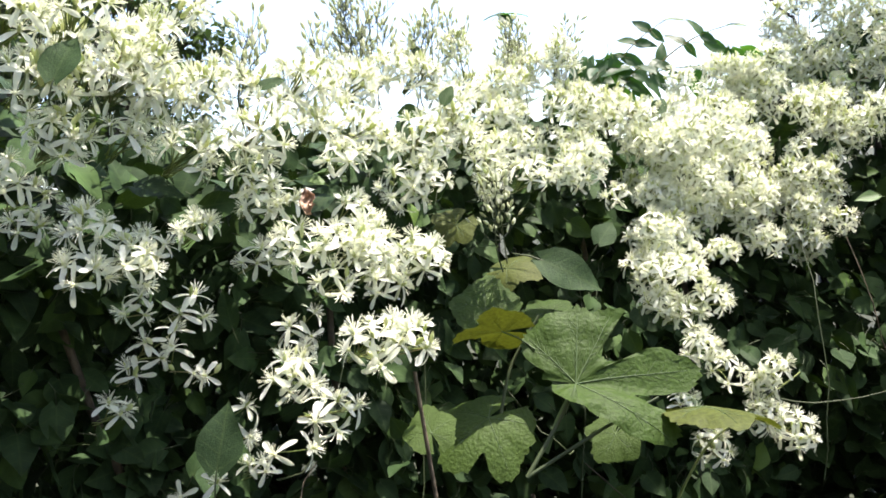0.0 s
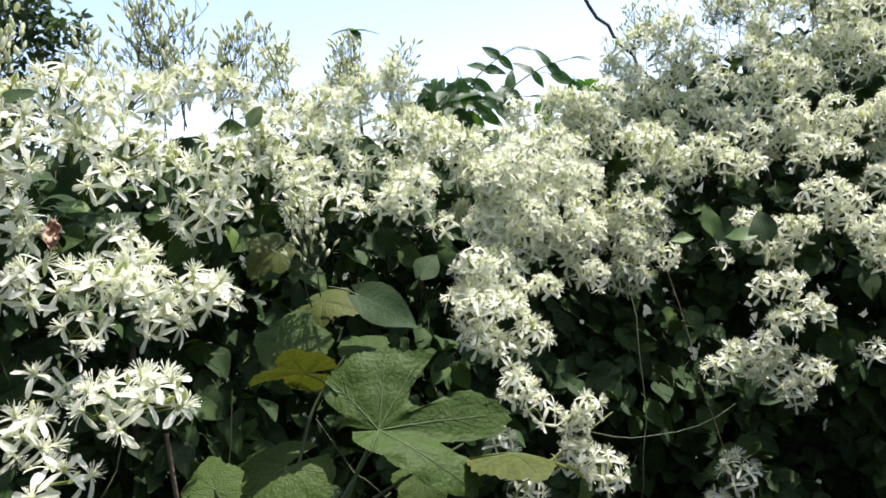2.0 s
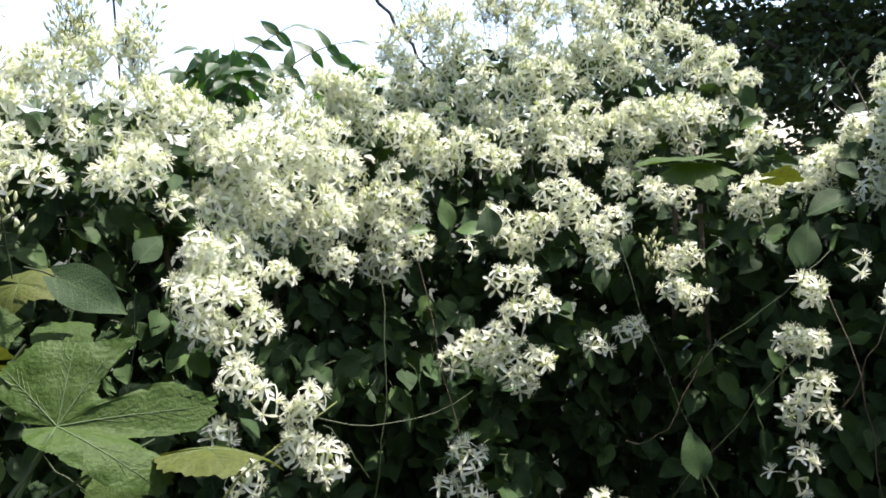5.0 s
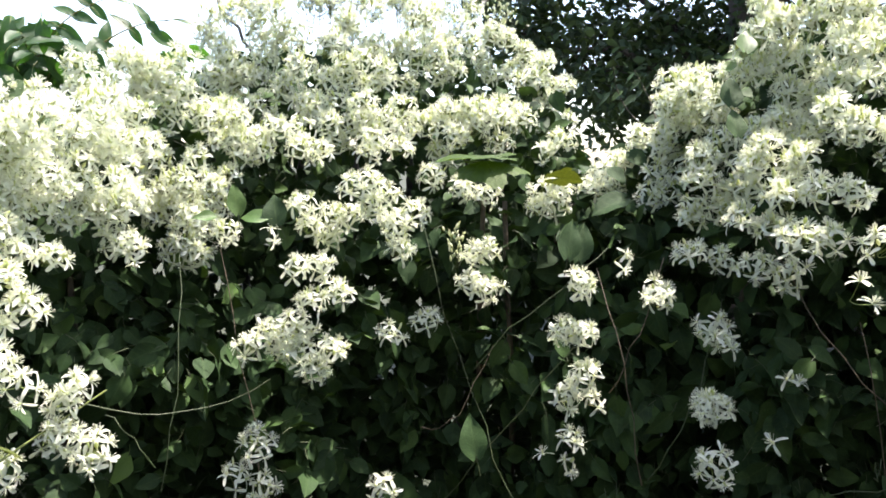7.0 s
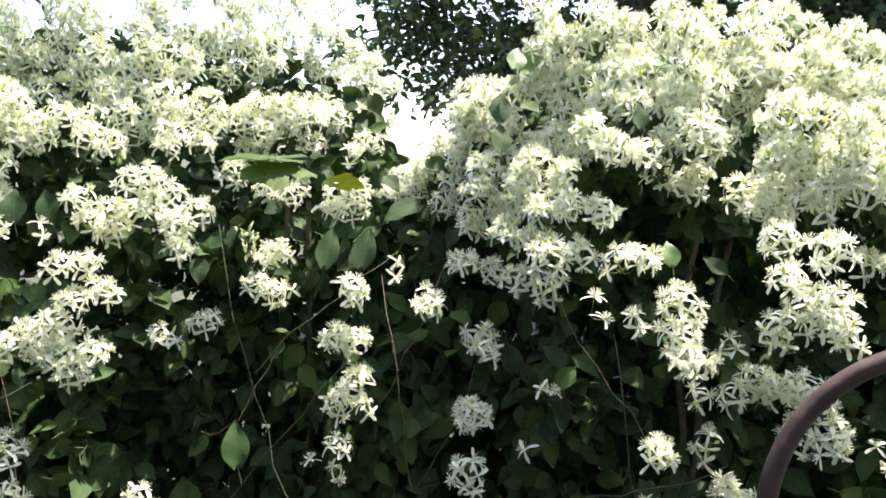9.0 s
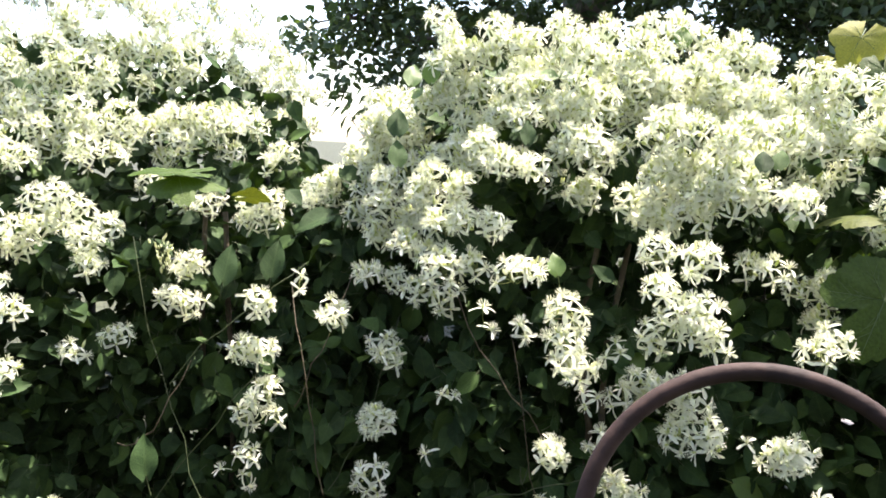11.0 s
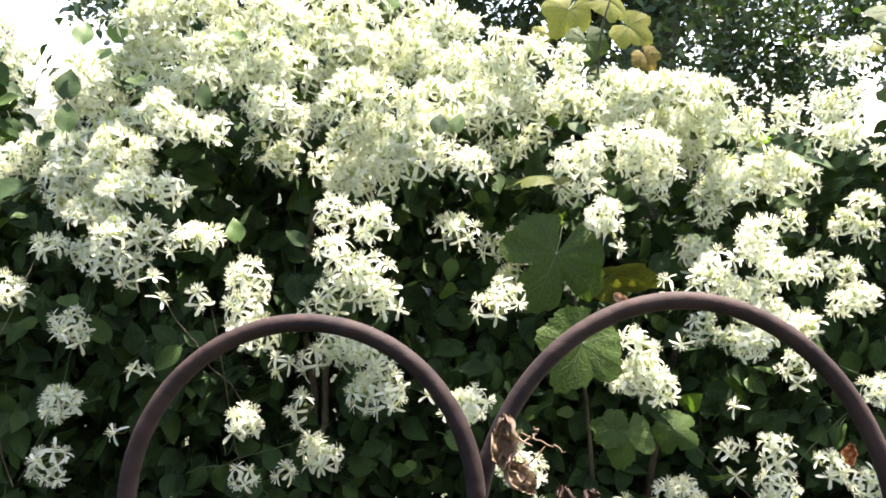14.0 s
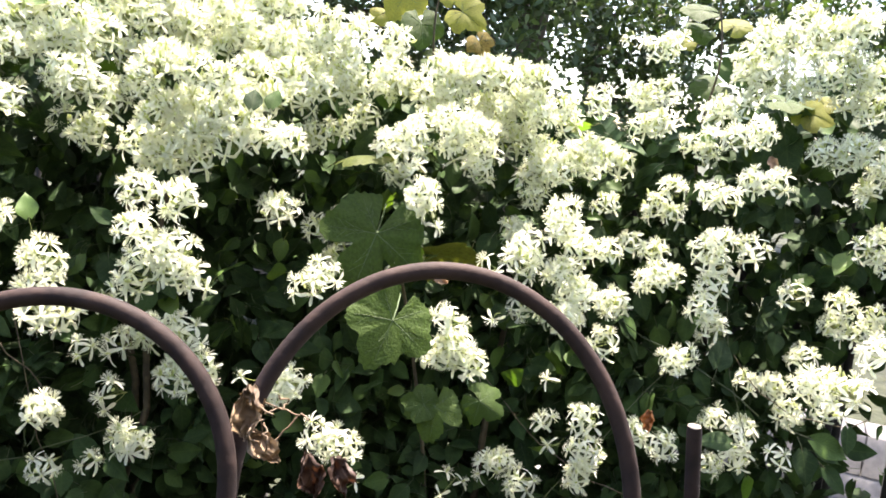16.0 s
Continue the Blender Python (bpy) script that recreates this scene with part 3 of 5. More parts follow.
# ---- grape vine and single large leaves ----
def grape_mesh(seed, material, deep=0.5, curl=0.25, fold=0.1):
    """A broad, lobed and toothed leaf of width about 1, stalk at the origin, tip along +y, face +z."""
    rng = np.random.default_rng(seed)
    seg, rings = 64, 7
    ang = np.linspace(-np.pi + 0.22, np.pi - 0.22, seg)
    lobes = ((0.0, 0.62, 0.7), (1.25, 0.58, 0.55), (-1.25, 0.58, 0.55), (2.35, 0.5, 0.6), (-2.35, 0.5, 0.6))
    rad = 0.50 + 0.05 * np.cos(ang) + rng.normal(0, 0.008, seg)
    for c, amp in ((0.0, 0.13), (1.25, 0.09), (-1.25, 0.09), (2.3, 0.03), (-2.3, 0.03)):
        rad = rad + amp * np.exp(-((ang - c - rng.normal(0, 0.06)) / 0.30) ** 2)
    for c, cut in ((0.74, 0.42), (-0.74, 0.50)):
        rad = rad * (1 - deep * cut * rng.uniform(0.7, 1.2) * np.exp(-((ang - c) / 0.15) ** 2))
    tooth = 1 + 0.022 * (np.abs(((np.arange(seg) * 0.5) % 1.0) - 0.5) * 4 - 1) + rng.normal(0, 0.015, seg)
    v, uv = [], []
    ph = rng.uniform(0, 6.28, 4)
    for i in range(rings):
        f = (i + 0.15) / (rings - 1 + 0.15)
        for k in range(seg):
            r = rad[k] * f * (tooth[k] if i == rings - 1 else 1.0)
            x, y = r * math.sin(ang[k]), r * math.cos(ang[k])
            z = fold * abs(x) - curl * (x * x * 0.9 + y * y) + 0.05 * f * f * math.sin(ph[0] + 2 * ang[k]) + 0.025 * f * f * math.sin(ph[2] + 3 * ang[k]) + 0.008 * f * f * math.sin(ph[1] + 11 * ang[k])
            for c, amp, wid in lobes:
                z -= 0.004 * math.exp(-((ang[k] - c) / 0.12) ** 2) * (1 - f * 0.6)
            v.append((x, y, z))
            uv.append((x, y))
    q = strip_grid(rings, seg)
    bag = Bag()
    bag.add(v, q, 0, np.array(uv))
    va = np.array(v).reshape(rings, seg, 3)
    for c, amp, wid in lobes:
        k = int(np.argmin(np.abs(ang - c)))
        line = np.vstack([(0, 0, 0), va[:-1, k]]) + (0, 0, 0.003)
        tv, tq = tube(line, np.linspace(0.0055, 0.002, len(line)), 4)
        bag.add(tv, tq, 1)
        for j in (2, 3, 4):
            for sgn in (-1, 1):
                kk = min(seg - 1, max(0, k + sgn * (2 + (j > 2))))
                tv, tq = tube([va[j - 1, k] + (0, 0, 0.003), (va[j - 1, k] + va[j + 1, kk]) / 2 + (0, 0, 0.003), va[j + 1, kk] + (0, 0, 0.002)], [0.0026, 0.002, 0.001], 3)
                bag.add(tv, tq, 1)
    tv, tq = tube([(0.03, -0.42, -0.28), (0.01, -0.2, -0.1), (0, 0, 0)], [0.012, 0.011, 0.010], 5)
    bag.add(tv, tq, 1)
    return bag.mesh("leaf", [material, VEIN])


def sinus_leaf():
    """A lobed leaf with a rounded bay between its middle and side lobe and one side lobe folded forward. Tip along +y."""
    rng = np.random.default_rng(4)
    keys = [(-172, 0.30), (-158, 0.30), (-150, 0.55), (-133, 0.66), (-106, 0.73), (-94, 0.72), (-86, 0.78), (-76, 0.72), (-65, 0.81), (-56, 0.95), (-55, 0.66), (-54, 0.46), (-48, 0.37), (-36, 0.36), (-30, 0.45),
            (-29, 0.80), (-25, 0.94), (-14, 1.16), (-10, 1.21), (-4, 1.13), (0, 1.02), (6, 0.66), (12, 0.52), (20, 0.76), (32, 1.04), (42, 1.08), (54, 0.84), (66, 0.52), (84, 0.34), (110, 0.28), (140, 0.26), (172, 0.22)]
    ka, kr = np.array([k[0] for k in keys], float), np.array([k[1] for k in keys])
    deg = np.unique(np.concatenate([ka, np.arange(-170, 171, 3.0)]))
    rad = np.interp(deg, ka, kr)
    seg, rings = len(deg), 10
    rough = 1 + 0.016 * np.where(np.arange(seg) % 2, 1, -1) + rng.normal(0, 0.008, seg)
    v, uv = [], []
    for i in range(rings):
        f = (i + 0.12) / (rings - 1 + 0.12)
        for k in range(seg):
            a = radians(deg[k])
            r = rad[k] * f * (rough[k] if i == rings - 1 else 1)
            x, y = r * math.sin(a), r * math.cos(a)
            z = 0.10 * abs(x) - 0.16 * (x * x + y * y * 0.8) + 0.03 * math.sin(5 * y + 1.0) * f + 0.02 * math.sin(9 * a) * f * f
            z += 0.025 * math.cos(22 * r) * f * (0.3 + 0.7 * abs(math.sin(4 * a)))
            if deg[k] > 6:
                g = min(1.0, (deg[k] - 6) / 16)
                z += g * (0.62 * x - 0.50 * x * x)
                x *= 1 - 0.22 * g
            v.append((x, y, z))
            uv.append((x, y))
    bag = Bag()
    bag.add(v, strip_grid(rings, seg), 0, np.array(uv))
    va = np.array(v).reshape(rings, seg, 3)
    lift = np.array([0, 0, 0.004])
    for main in (-133, -86, -62, -12, 40, 104):
        k = int(np.argmin(np.abs(deg - main)))
        line = np.vstack([(0, 0, 0), va[:-1, k]]) + lift
        bag.add(*tube(line, np.linspace(0.0075, 0.002, len(line)), 4), 1)
        for j in range(2, 8):
            for sgn in (-1, 1):
                kk = min(seg - 1, max(0, k + sgn * 3))
                bag.add(*tube([va[j - 1, k] + lift, (va[j - 1, k] + va[j + 1, kk]) / 2 + lift, va[min(rings - 1, j + 1), kk] + lift * 0.7], [0.0030, 0.0024, 0.0012], 3), 1)
    bag.add(*tube([(0.55, -0.25, -0.30), (0.25, -0.14, -0.16), (0, 0, 0)], [0.020, 0.018, 0.016], 6), 1)
    return bag.mesh("leaf", [GRAPE, VEIN])


GRAPES = {
    "g": [grape_mesh(1, GRAPE, 0.75, 0.30, 0.12), grape_mesh(2, GRAPE, 0.35, 0.25, 0.22), grape_mesh(3, GRAPE, 0.6, 0.55, -0.1)],
    "h": [sinus_leaf()],
    "w": [grape_mesh(9, YELLOW_BACKLIT, 0.25, 0.45, 0.15), grape_mesh(10, YELLOW_BACKLIT, 0.35, 0.6, 0.2)],
    "b": [grape_mesh(12, BROWN, 0.3, 0.7, 0.3)],
    "d": [grape_mesh(21, GRAPE, 1.25, 0.18, 0.10)],
    "r": [grape_mesh(8, GRAPE, 0.10, 0.35, 0.10)],
    "y": [grape_mesh(5, GOLD, 0.30, 0.55, 0.1), grape_mesh(6, GOLD, 0.4, 0.3, 0.25)],
}
GRAPE_COUNT = [0]


def big_leaf(owner, kind, x, y, z, nx, ny, nz, tx, ty, tz, size):
    """One leaf of its own: its spot, facing, tip and width. g, h, y: grape leaves; c, l: clematis leaves, dark and young."""
    axes = turn_to((nx, ny, nz), (tx, ty, tz))
    GRAPE_COUNT[0] += 1
    if kind in GRAPES:
        me = GRAPES[kind][GRAPE_COUNT[0] % len(GRAPES[kind])]
    else:
        me = (LEAF_MESH if kind == "c" else YOUNG_SUNLIT_MESH)[GRAPE_COUNT[0] % 8]
    who = vine_for((x, y, z)) if owner is None else owner
    ob = child("leaf", me, who, {"y": "yellowed grape leaf, tinted as if light shines through", "w": "yellow grape leaf coloured as if backlit", "b": "yellow grape leaf browned at its tip", "h": "deeply lobed grape leaf with a rounded bay"}.get(kind, ""))
    ob.matrix_basis = matrix(axes, (x, y, z), size)


def cane(owner, points, r0=0.004, r1=0.0018, mat=None):
    bag = Bag()
    p = np.asarray(points, float)
    s = np.linspace(0, len(p) - 1, 6 * len(p))
    fine = np.stack([np.interp(s, np.arange(len(p)), p[:, i]) for i in range(3)], 1)
    for n in range(6):
        fine[1:-1] = (fine[:-2] + 2 * fine[1:-1] + fine[2:]) / 4
    v, q = tube(fine, np.linspace(r0, r1, len(fine)), 7)
    bag.add(v, q, 0)
    child("cane", bag.mesh("cane", [mat or TWIG]), owner)


foliage()

# flower sprays along the hedge
spray("b", -0.088, 0.661, 1.641, 0.022, 0.015)
spray("b", -0.117, 0.604, 1.629, 0.020, 0.016)
spray("b", 0.013, 0.837, 1.669, 0.038, 0.020)
spray("b", 0.121, 1.008, 1.690, 0.045, 0.026)
spray("b", 0.197, 1.014, 1.682, 0.034, 0.027)
spray("b", -0.138, 0.606, 1.645, 0.018, 0.016)
spray("m", -0.264, 0.531, 1.659, 0.040, 0.030)
spray("m", -0.210, 0.530, 1.644, 0.047, 0.030)
spray("m", -0.255, 0.522, 1.613, 0.041, 0.027)
spray("m", -0.207, 0.530, 1.602, 0.040, 0.028)
spray("m", -0.258, 0.526, 1.578, 0.040, 0.019)
spray("c", -0.214, 0.531, 1.571, 0.020, 0.016)
spray("m", -0.294, 0.549, 1.560, 0.033, 0.012)
spray("c", -0.304, 0.553, 1.543, 0.019, 0.013)
spray("c", -0.304, 0.546, 1.520, 0.019, 0.010)
spray("m", -0.190, 0.594, 1.669, 0.027, 0.020)
spray("m", -0.159, 0.579, 1.603, 0.041, 0.026)
spray("m", -0.125, 0.581, 1.569, 0.035, 0.022)
spray("m", -0.175, 0.557, 1.564, 0.025, 0.025)
spray("c", -0.139, 0.579, 1.526, 0.029, 0.024)
spray("c", -0.188, 0.596, 1.503, 0.023, 0.018)
spray("c", -0.157, 0.617, 1.470, 0.016, 0.014)
spray("c", -0.123, 0.596, 1.513, 0.016, 0.011)
spray("m", -0.195, 0.533, 1.623, 0.028, 0.020)
spray("m", -0.135, 0.587, 1.604, 0.026, 0.018)
spray("c", -0.234, 0.525, 1.493, 0.044, 0.036)
spray("c", -0.244, 0.572, 1.447, 0.012, 0.012)
spray("s", -0.197, 0.572, 1.435, 0.026, 0.018)
spray("s", -0.225, 0.567, 1.403, 0.029, 0.024)
spray("c", -0.255, 0.568, 1.396, 0.012, 0.007)
spray("c", -0.183, 0.549, 1.394, 0.012, 0.006)
spray("c", -0.268, 0.565, 1.369, 0.016, 0.010)
spray("s", -0.130, 0.606, 1.407, 0.037, 0.020)
spray("s", -0.134, 0.552, 1.397, 0.017, 0.011)
spray("c", -0.079, 0.566, 1.473, 0.048, 0.032)
spray("c", -0.033, 0.647, 1.445, 0.052, 0.031)
spray("c", -0.089, 0.555, 1.447, 0.017, 0.013)
spray("c", -0.044, 0.511, 1.409, 0.042, 0.023)
spray("c", -0.070, 0.595, 1.495, 0.027, 0.014)
spray("c", -0.124, 0.516, 1.386, 0.031, 0.014)
spray("c", -0.088, 0.486, 1.369, 0.020, 0.014)
spray("s", -0.168, 0.559, 1.354, 0.022, 0.013)
spray("s", -0.111, 0.510, 1.341, 0.030, 0.012)
spray("c", -0.175, 0.573, 1.334, 0.009, 0.009)
spray("c", -0.163, 0.578, 1.301, 0.013, 0.011)
spray("s", -0.196, 0.581, 1.295, 0.014, 0.009)
spray("s", -0.232, 0.582, 1.297, 0.013, 0.006)
spray("b", -0.057, 0.805, 1.686, 0.051, 0.036)
spray("m", -0.072, 0.654, 1.610, 0.044, 0.029)
spray("m", -0.028, 0.790, 1.620, 0.053, 0.036)
spray("m", -0.074, 0.631, 1.569, 0.038, 0.024)
spray("c", -0.080, 0.615, 1.543, 0.023, 0.012)
spray("m", -0.021, 0.719, 1.560, 0.049, 0.027)
spray("c", -0.005, 0.715, 1.514, 0.041, 0.026)
spray("m", 0.058, 0.915, 1.648, 0.062, 0.052)
spray("m", 0.055, 0.795, 1.566, 0.054, 0.039)
spray("c", 0.078, 0.774, 1.523, 0.046, 0.032)
spray("m", 0.164, 1.020, 1.653, 0.061, 0.054)
spray("m", 0.163, 0.970, 1.575, 0.073, 0.051)
spray("m", 0.226, 1.013, 1.599, 0.038, 0.038)
spray("c", 0.169, 0.881, 1.522, 0.047, 0.032)
spray("b", 0.066, 0.778, 1.495, 0.027, 0.024)
spray("m", -0.093, 0.609, 1.615, 0.027, 0.023)
spray("m", 0.023, 0.827, 1.594, 0.037, 0.031)
spray("m", 0.094, 0.964, 1.623, 0.044, 0.036)
spray("m", 0.336, 0.981, 1.546, 0.078, 0.048)
spray("m", 0.320, 0.967, 1.484, 0.077, 0.040)
spray("m", 0.443, 1.093, 1.537, 0.050, 0.050)
spray("m", 0.413, 1.021, 1.457, 0.039, 0.043)
spray("m", 0.369, 0.990, 1.431, 0.045, 0.030)
spray("c", 0.413, 0.983, 1.389, 0.021, 0.023)
spray("m", 0.263, 0.900, 1.425, 0.053, 0.037)
spray("m", 0.255, 0.850, 1.385, 0.051, 0.031)
spray("c", 0.228, 0.829, 1.347, 0.036, 0.022)
spray("c", 0.280, 0.831, 1.340, 0.037, 0.030)
spray("c", 0.278, 0.810, 1.304, 0.030, 0.020)
spray("c", 0.286, 0.800, 1.280, 0.018, 0.015)
spray("c", 0.223, 0.927, 1.475, 0.016, 0.014)
spray("m", 0.179, 0.927, 1.526, 0.034, 0.028)
spray("m", 0.259, 0.981, 1.576, 0.040, 0.033)
spray("c", 0.333, 0.774, 1.269, 0.025, 0.027)
spray("c", 0.352, 0.771, 1.211, 0.028, 0.022)
spray("c", 0.316, 0.786, 1.227, 0.023, 0.028)
spray("c", 0.268, 0.804, 1.195, 0.028, 0.017)
spray("c", 0.248, 0.809, 1.243, 0.023, 0.011)
spray("m", 0.280, 0.943, 1.520, 0.035, 0.035)
spray("m", 0.395, 1.067, 1.579, 0.049, 0.024)
spray("b", 0.663, 1.264, 1.776, 0.059, 0.028)
spray("b", 0.758, 1.189, 1.783, 0.077, 0.021)
spray("b", 0.887, 1.162, 1.793, 0.079, 0.020)
spray("b", 1.052, 1.210, 1.808, 0.076, 0.027)
spray("b", 1.188, 1.209, 1.782, 0.051, 0.034)
spray("m", 0.432, 1.139, 1.620, 0.075, 0.040)
spray("m", 0.506, 1.130, 1.631, 0.060, 0.041)
spray("m", 0.659, 1.255, 1.732, 0.078, 0.064)
spray("m", 0.758, 1.189, 1.739, 0.097, 0.058)
spray("m", 0.886, 1.160, 1.750, 0.099, 0.055)
spray("m", 1.053, 1.210, 1.766, 0.097, 0.054)
spray("m", 1.170, 1.202, 1.730, 0.067, 0.062)
spray("m", 1.195, 1.136, 1.670, 0.049, 0.060)
spray("m", 1.187, 1.084, 1.587, 0.069, 0.058)
spray("m", 0.684, 1.216, 1.648, 0.078, 0.048)
spray("m", 0.789, 1.124, 1.663, 0.094, 0.057)
spray("m", 0.954, 1.174, 1.692, 0.093, 0.057)
spray("m", 0.553, 1.119, 1.569, 0.061, 0.033)
spray("m", 0.577, 1.085, 1.504, 0.060, 0.047)
spray("m", 0.537, 1.073, 1.450, 0.067, 0.046)
spray("m", 0.529, 1.051, 1.394, 0.054, 0.040)
spray("m", 0.650, 1.083, 1.543, 0.070, 0.033)
spray("m", 0.773, 1.093, 1.572, 0.074, 0.051)
spray("m", 0.815, 1.018, 1.530, 0.045, 0.034)
spray("m", 1.001, 1.015, 1.574, 0.086, 0.046)
spray("m", 0.939, 1.042, 1.560, 0.052, 0.052)
spray("c", 0.946, 0.970, 1.458, 0.059, 0.027)
spray("c", 0.977, 0.823, 1.464, 0.036, 0.048)
spray("c", 1.071, 0.806, 1.496, 0.040, 0.039)
spray("m", 1.058, 0.882, 1.535, 0.035, 0.032)
spray("c", 0.882, 1.005, 1.481, 0.025, 0.025)
spray("m", 0.489, 1.085, 1.438, 0.050, 0.042)
spray("m", 0.696, 1.056, 1.513, 0.044, 0.026)
spray("m", 0.471, 1.109, 1.488, 0.033, 0.050)
spray("c", 0.684, 0.955, 1.432, 0.050, 0.046)
spray("c", 0.721, 0.889, 1.466, 0.045, 0.036)
spray("c", 0.754, 0.853, 1.429, 0.037, 0.029)
spray("c", 0.749, 0.845, 1.387, 0.029, 0.024)
spray("c", 0.625, 0.868, 1.373, 0.035, 0.021)
spray("c", 0.628, 0.849, 1.335, 0.039, 0.025)
spray("c", 0.580, 0.877, 1.271, 0.043, 0.027)
spray("c", 0.629, 0.836, 1.259, 0.048, 0.031)
spray("c", 0.604, 0.859, 1.294, 0.042, 0.020)
spray("s", 0.605, 0.964, 1.402, 0.022, 0.014)
spray("b", 0.856, 0.883, 1.389, 0.017, 0.015)
spray("c", 0.898, 0.863, 1.381, 0.032, 0.030)
spray("c", 0.855, 0.819, 1.328, 0.027, 0.030)
spray("c", 0.782, 0.829, 1.294, 0.026, 0.015)
spray("c", 0.724, 0.831, 1.280, 0.024, 0.011)
spray("s", 0.899, 0.806, 1.332, 0.011, 0.006)
spray("c", 0.541, 0.844, 1.152, 0.024, 0.020)
spray("c", 0.533, 0.842, 1.108, 0.037, 0.020)
spray("c", 0.669, 0.732, 1.115, 0.021, 0.012)
spray("c", 0.890, 0.638, 1.363, 0.024, 0.022)
spray("s", 0.931, 0.609, 1.396, 0.025, 0.013)
spray("c", 0.959, 0.582, 1.354, 0.028, 0.024)
spray("c", 0.889, 0.642, 1.302, 0.034, 0.026)
spray("c", 0.886, 0.642, 1.253, 0.030, 0.021)
spray("c", 0.863, 0.644, 1.219, 0.025, 0.015)
spray("c", 0.899, 0.621, 1.215, 0.014, 0.012)
spray("c", 0.861, 0.625, 1.174, 0.032, 0.009)
spray("s", 0.833, 0.634, 1.143, 0.009, 0.007)
spray("c", 0.860, 0.620, 1.141, 0.012, 0.009)
spray("s", 0.998, 0.526, 1.298, 0.023, 0.023)
spray("c", 0.982, 0.520, 1.229, 0.022, 0.014)
spray("c", 0.947, 0.467, 1.177, 0.028, 0.017)
spray("m", 1.111, 0.669, 1.601, 0.046, 0.044)
spray("m", 1.141, 0.707, 1.542, 0.056, 0.032)
spray("m", 1.096, 0.713, 1.485, 0.038, 0.033)
spray("m", 1.058, 0.559, 1.504, 0.058, 0.040)
spray("m", 1.053, 0.589, 1.450, 0.043, 0.028)
spray("m", 1.056, 0.496, 1.529, 0.048, 0.038)
spray("m", 1.024, 0.473, 1.463, 0.051, 0.035)
spray("c", 1.049, 0.413, 1.489, 0.042, 0.023)
spray("c", 1.017, 0.565, 1.394, 0.033, 0.026)
spray("c", 1.027, 0.476, 1.386, 0.035, 0.029)
spray("m", 1.016, 0.432, 1.436, 0.038, 0.024)
spray("c", 1.045, 0.362, 1.439, 0.039, 0.022)
spray("s", 1.011, 0.369, 1.386, 0.017, 0.013)
spray("c", 1.133, 0.586, 1.729, 0.035, 0.026)
spray("m", 1.126, 0.573, 1.676, 0.045, 0.037)
spray("m", 1.165, 0.523, 1.696, 0.066, 0.048)
spray("m", 1.211, 0.454, 1.712, 0.064, 0.037)
spray("m", 1.322, 0.433, 1.728, 0.075, 0.039)
spray("m", 1.427, 0.406, 1.750, 0.047, 0.031)
spray("m", 1.462, 0.337, 1.720, 0.051, 0.035)
spray("m", 1.143, 0.552, 1.619, 0.060, 0.043)
spray("m", 1.140, 0.459, 1.627, 0.055, 0.041)
spray("m", 1.067, 0.417, 1.569, 0.042, 0.024)
spray("c", 1.090, 0.390, 1.555, 0.024, 0.018)
spray("m", 1.188, 0.414, 1.642, 0.055, 0.040)
spray("m", 1.304, 0.408, 1.669, 0.066, 0.043)
spray("c", 1.180, 0.365, 1.591, 0.045, 0.030)
spray("m", 1.359, 0.360, 1.674, 0.066, 0.043)
spray("m", 1.222, 0.286, 1.602, 0.051, 0.030)
spray("m", 1.405, 0.307, 1.656, 0.050, 0.042)
spray("c", 1.240, 0.329, 1.526, 0.036, 0.031)
spray("m", 1.237, 0.256, 1.557, 0.049, 0.030)
spray("m", 1.264, 0.229, 1.584, 0.036, 0.030)
spray("c", 1.231, 0.279, 1.509, 0.050, 0.023)
spray("c", 1.240, 0.217, 1.522, 0.029, 0.022)
spray("c", 1.164, 0.224, 1.468, 0.045, 0.024)
spray("c", 1.133, 0.199, 1.427, 0.049, 0.027)
spray("c", 1.131, 0.204, 1.386, 0.043, 0.022)
spray("c", 1.155, 0.171, 1.386, 0.020, 0.015)
spray("c", 1.081, 0.321, 1.393, 0.028, 0.022)
spray("c", 1.036, 0.331, 1.379, 0.016, 0.011)
spray("c", 1.069, 0.305, 1.364, 0.027, 0.020)
spray("c", 1.069, 0.296, 1.341, 0.034, 0.019)
spray("c", 1.125, 0.304, 1.289, 0.015, 0.011)
spray("s", 1.145, 0.279, 1.343, 0.023, 0.017)
spray("c", 1.177, 0.243, 1.310, 0.040, 0.020)
spray("c", 1.155, 0.278, 1.297, 0.017, 0.014)
spray("c", 1.102, 0.336, 1.225, 0.024, 0.022)
spray("s", 1.162, 0.305, 1.224, 0.025, 0.018)
spray("c", 1.179, 0.187, 1.266, 0.025, 0.027)
spray("s", 1.214, 0.150, 1.266, 0.016, 0.010)
spray("c", 1.172, 0.273, 1.186, 0.027, 0.015)
spray("c", 0.998, 0.524, 1.305, 0.022, 0.026)
spray("c", 0.985, 0.516, 1.231, 0.029, 0.022)
spray("s", 1.043, 0.449, 1.262, 0.019, 0.015)
spray("c", 1.011, 0.447, 1.203, 0.011, 0.007)
spray("m", 1.451, 0.336, 1.693, 0.065, 0.044)
spray("m", 1.422, 0.230, 1.655, 0.059, 0.041)
spray("m", 1.443, 0.196, 1.681, 0.041, 0.026)
spray("m", 1.503, 0.151, 1.660, 0.037, 0.028)
spray("m", 1.449, 0.162, 1.617, 0.058, 0.035)
spray("m", 1.317, 0.232, 1.599, 0.062, 0.033)
spray("m", 1.401, 0.198, 1.586, 0.042, 0.027)
spray("m", 1.541, 0.109, 1.622, 0.059, 0.036)
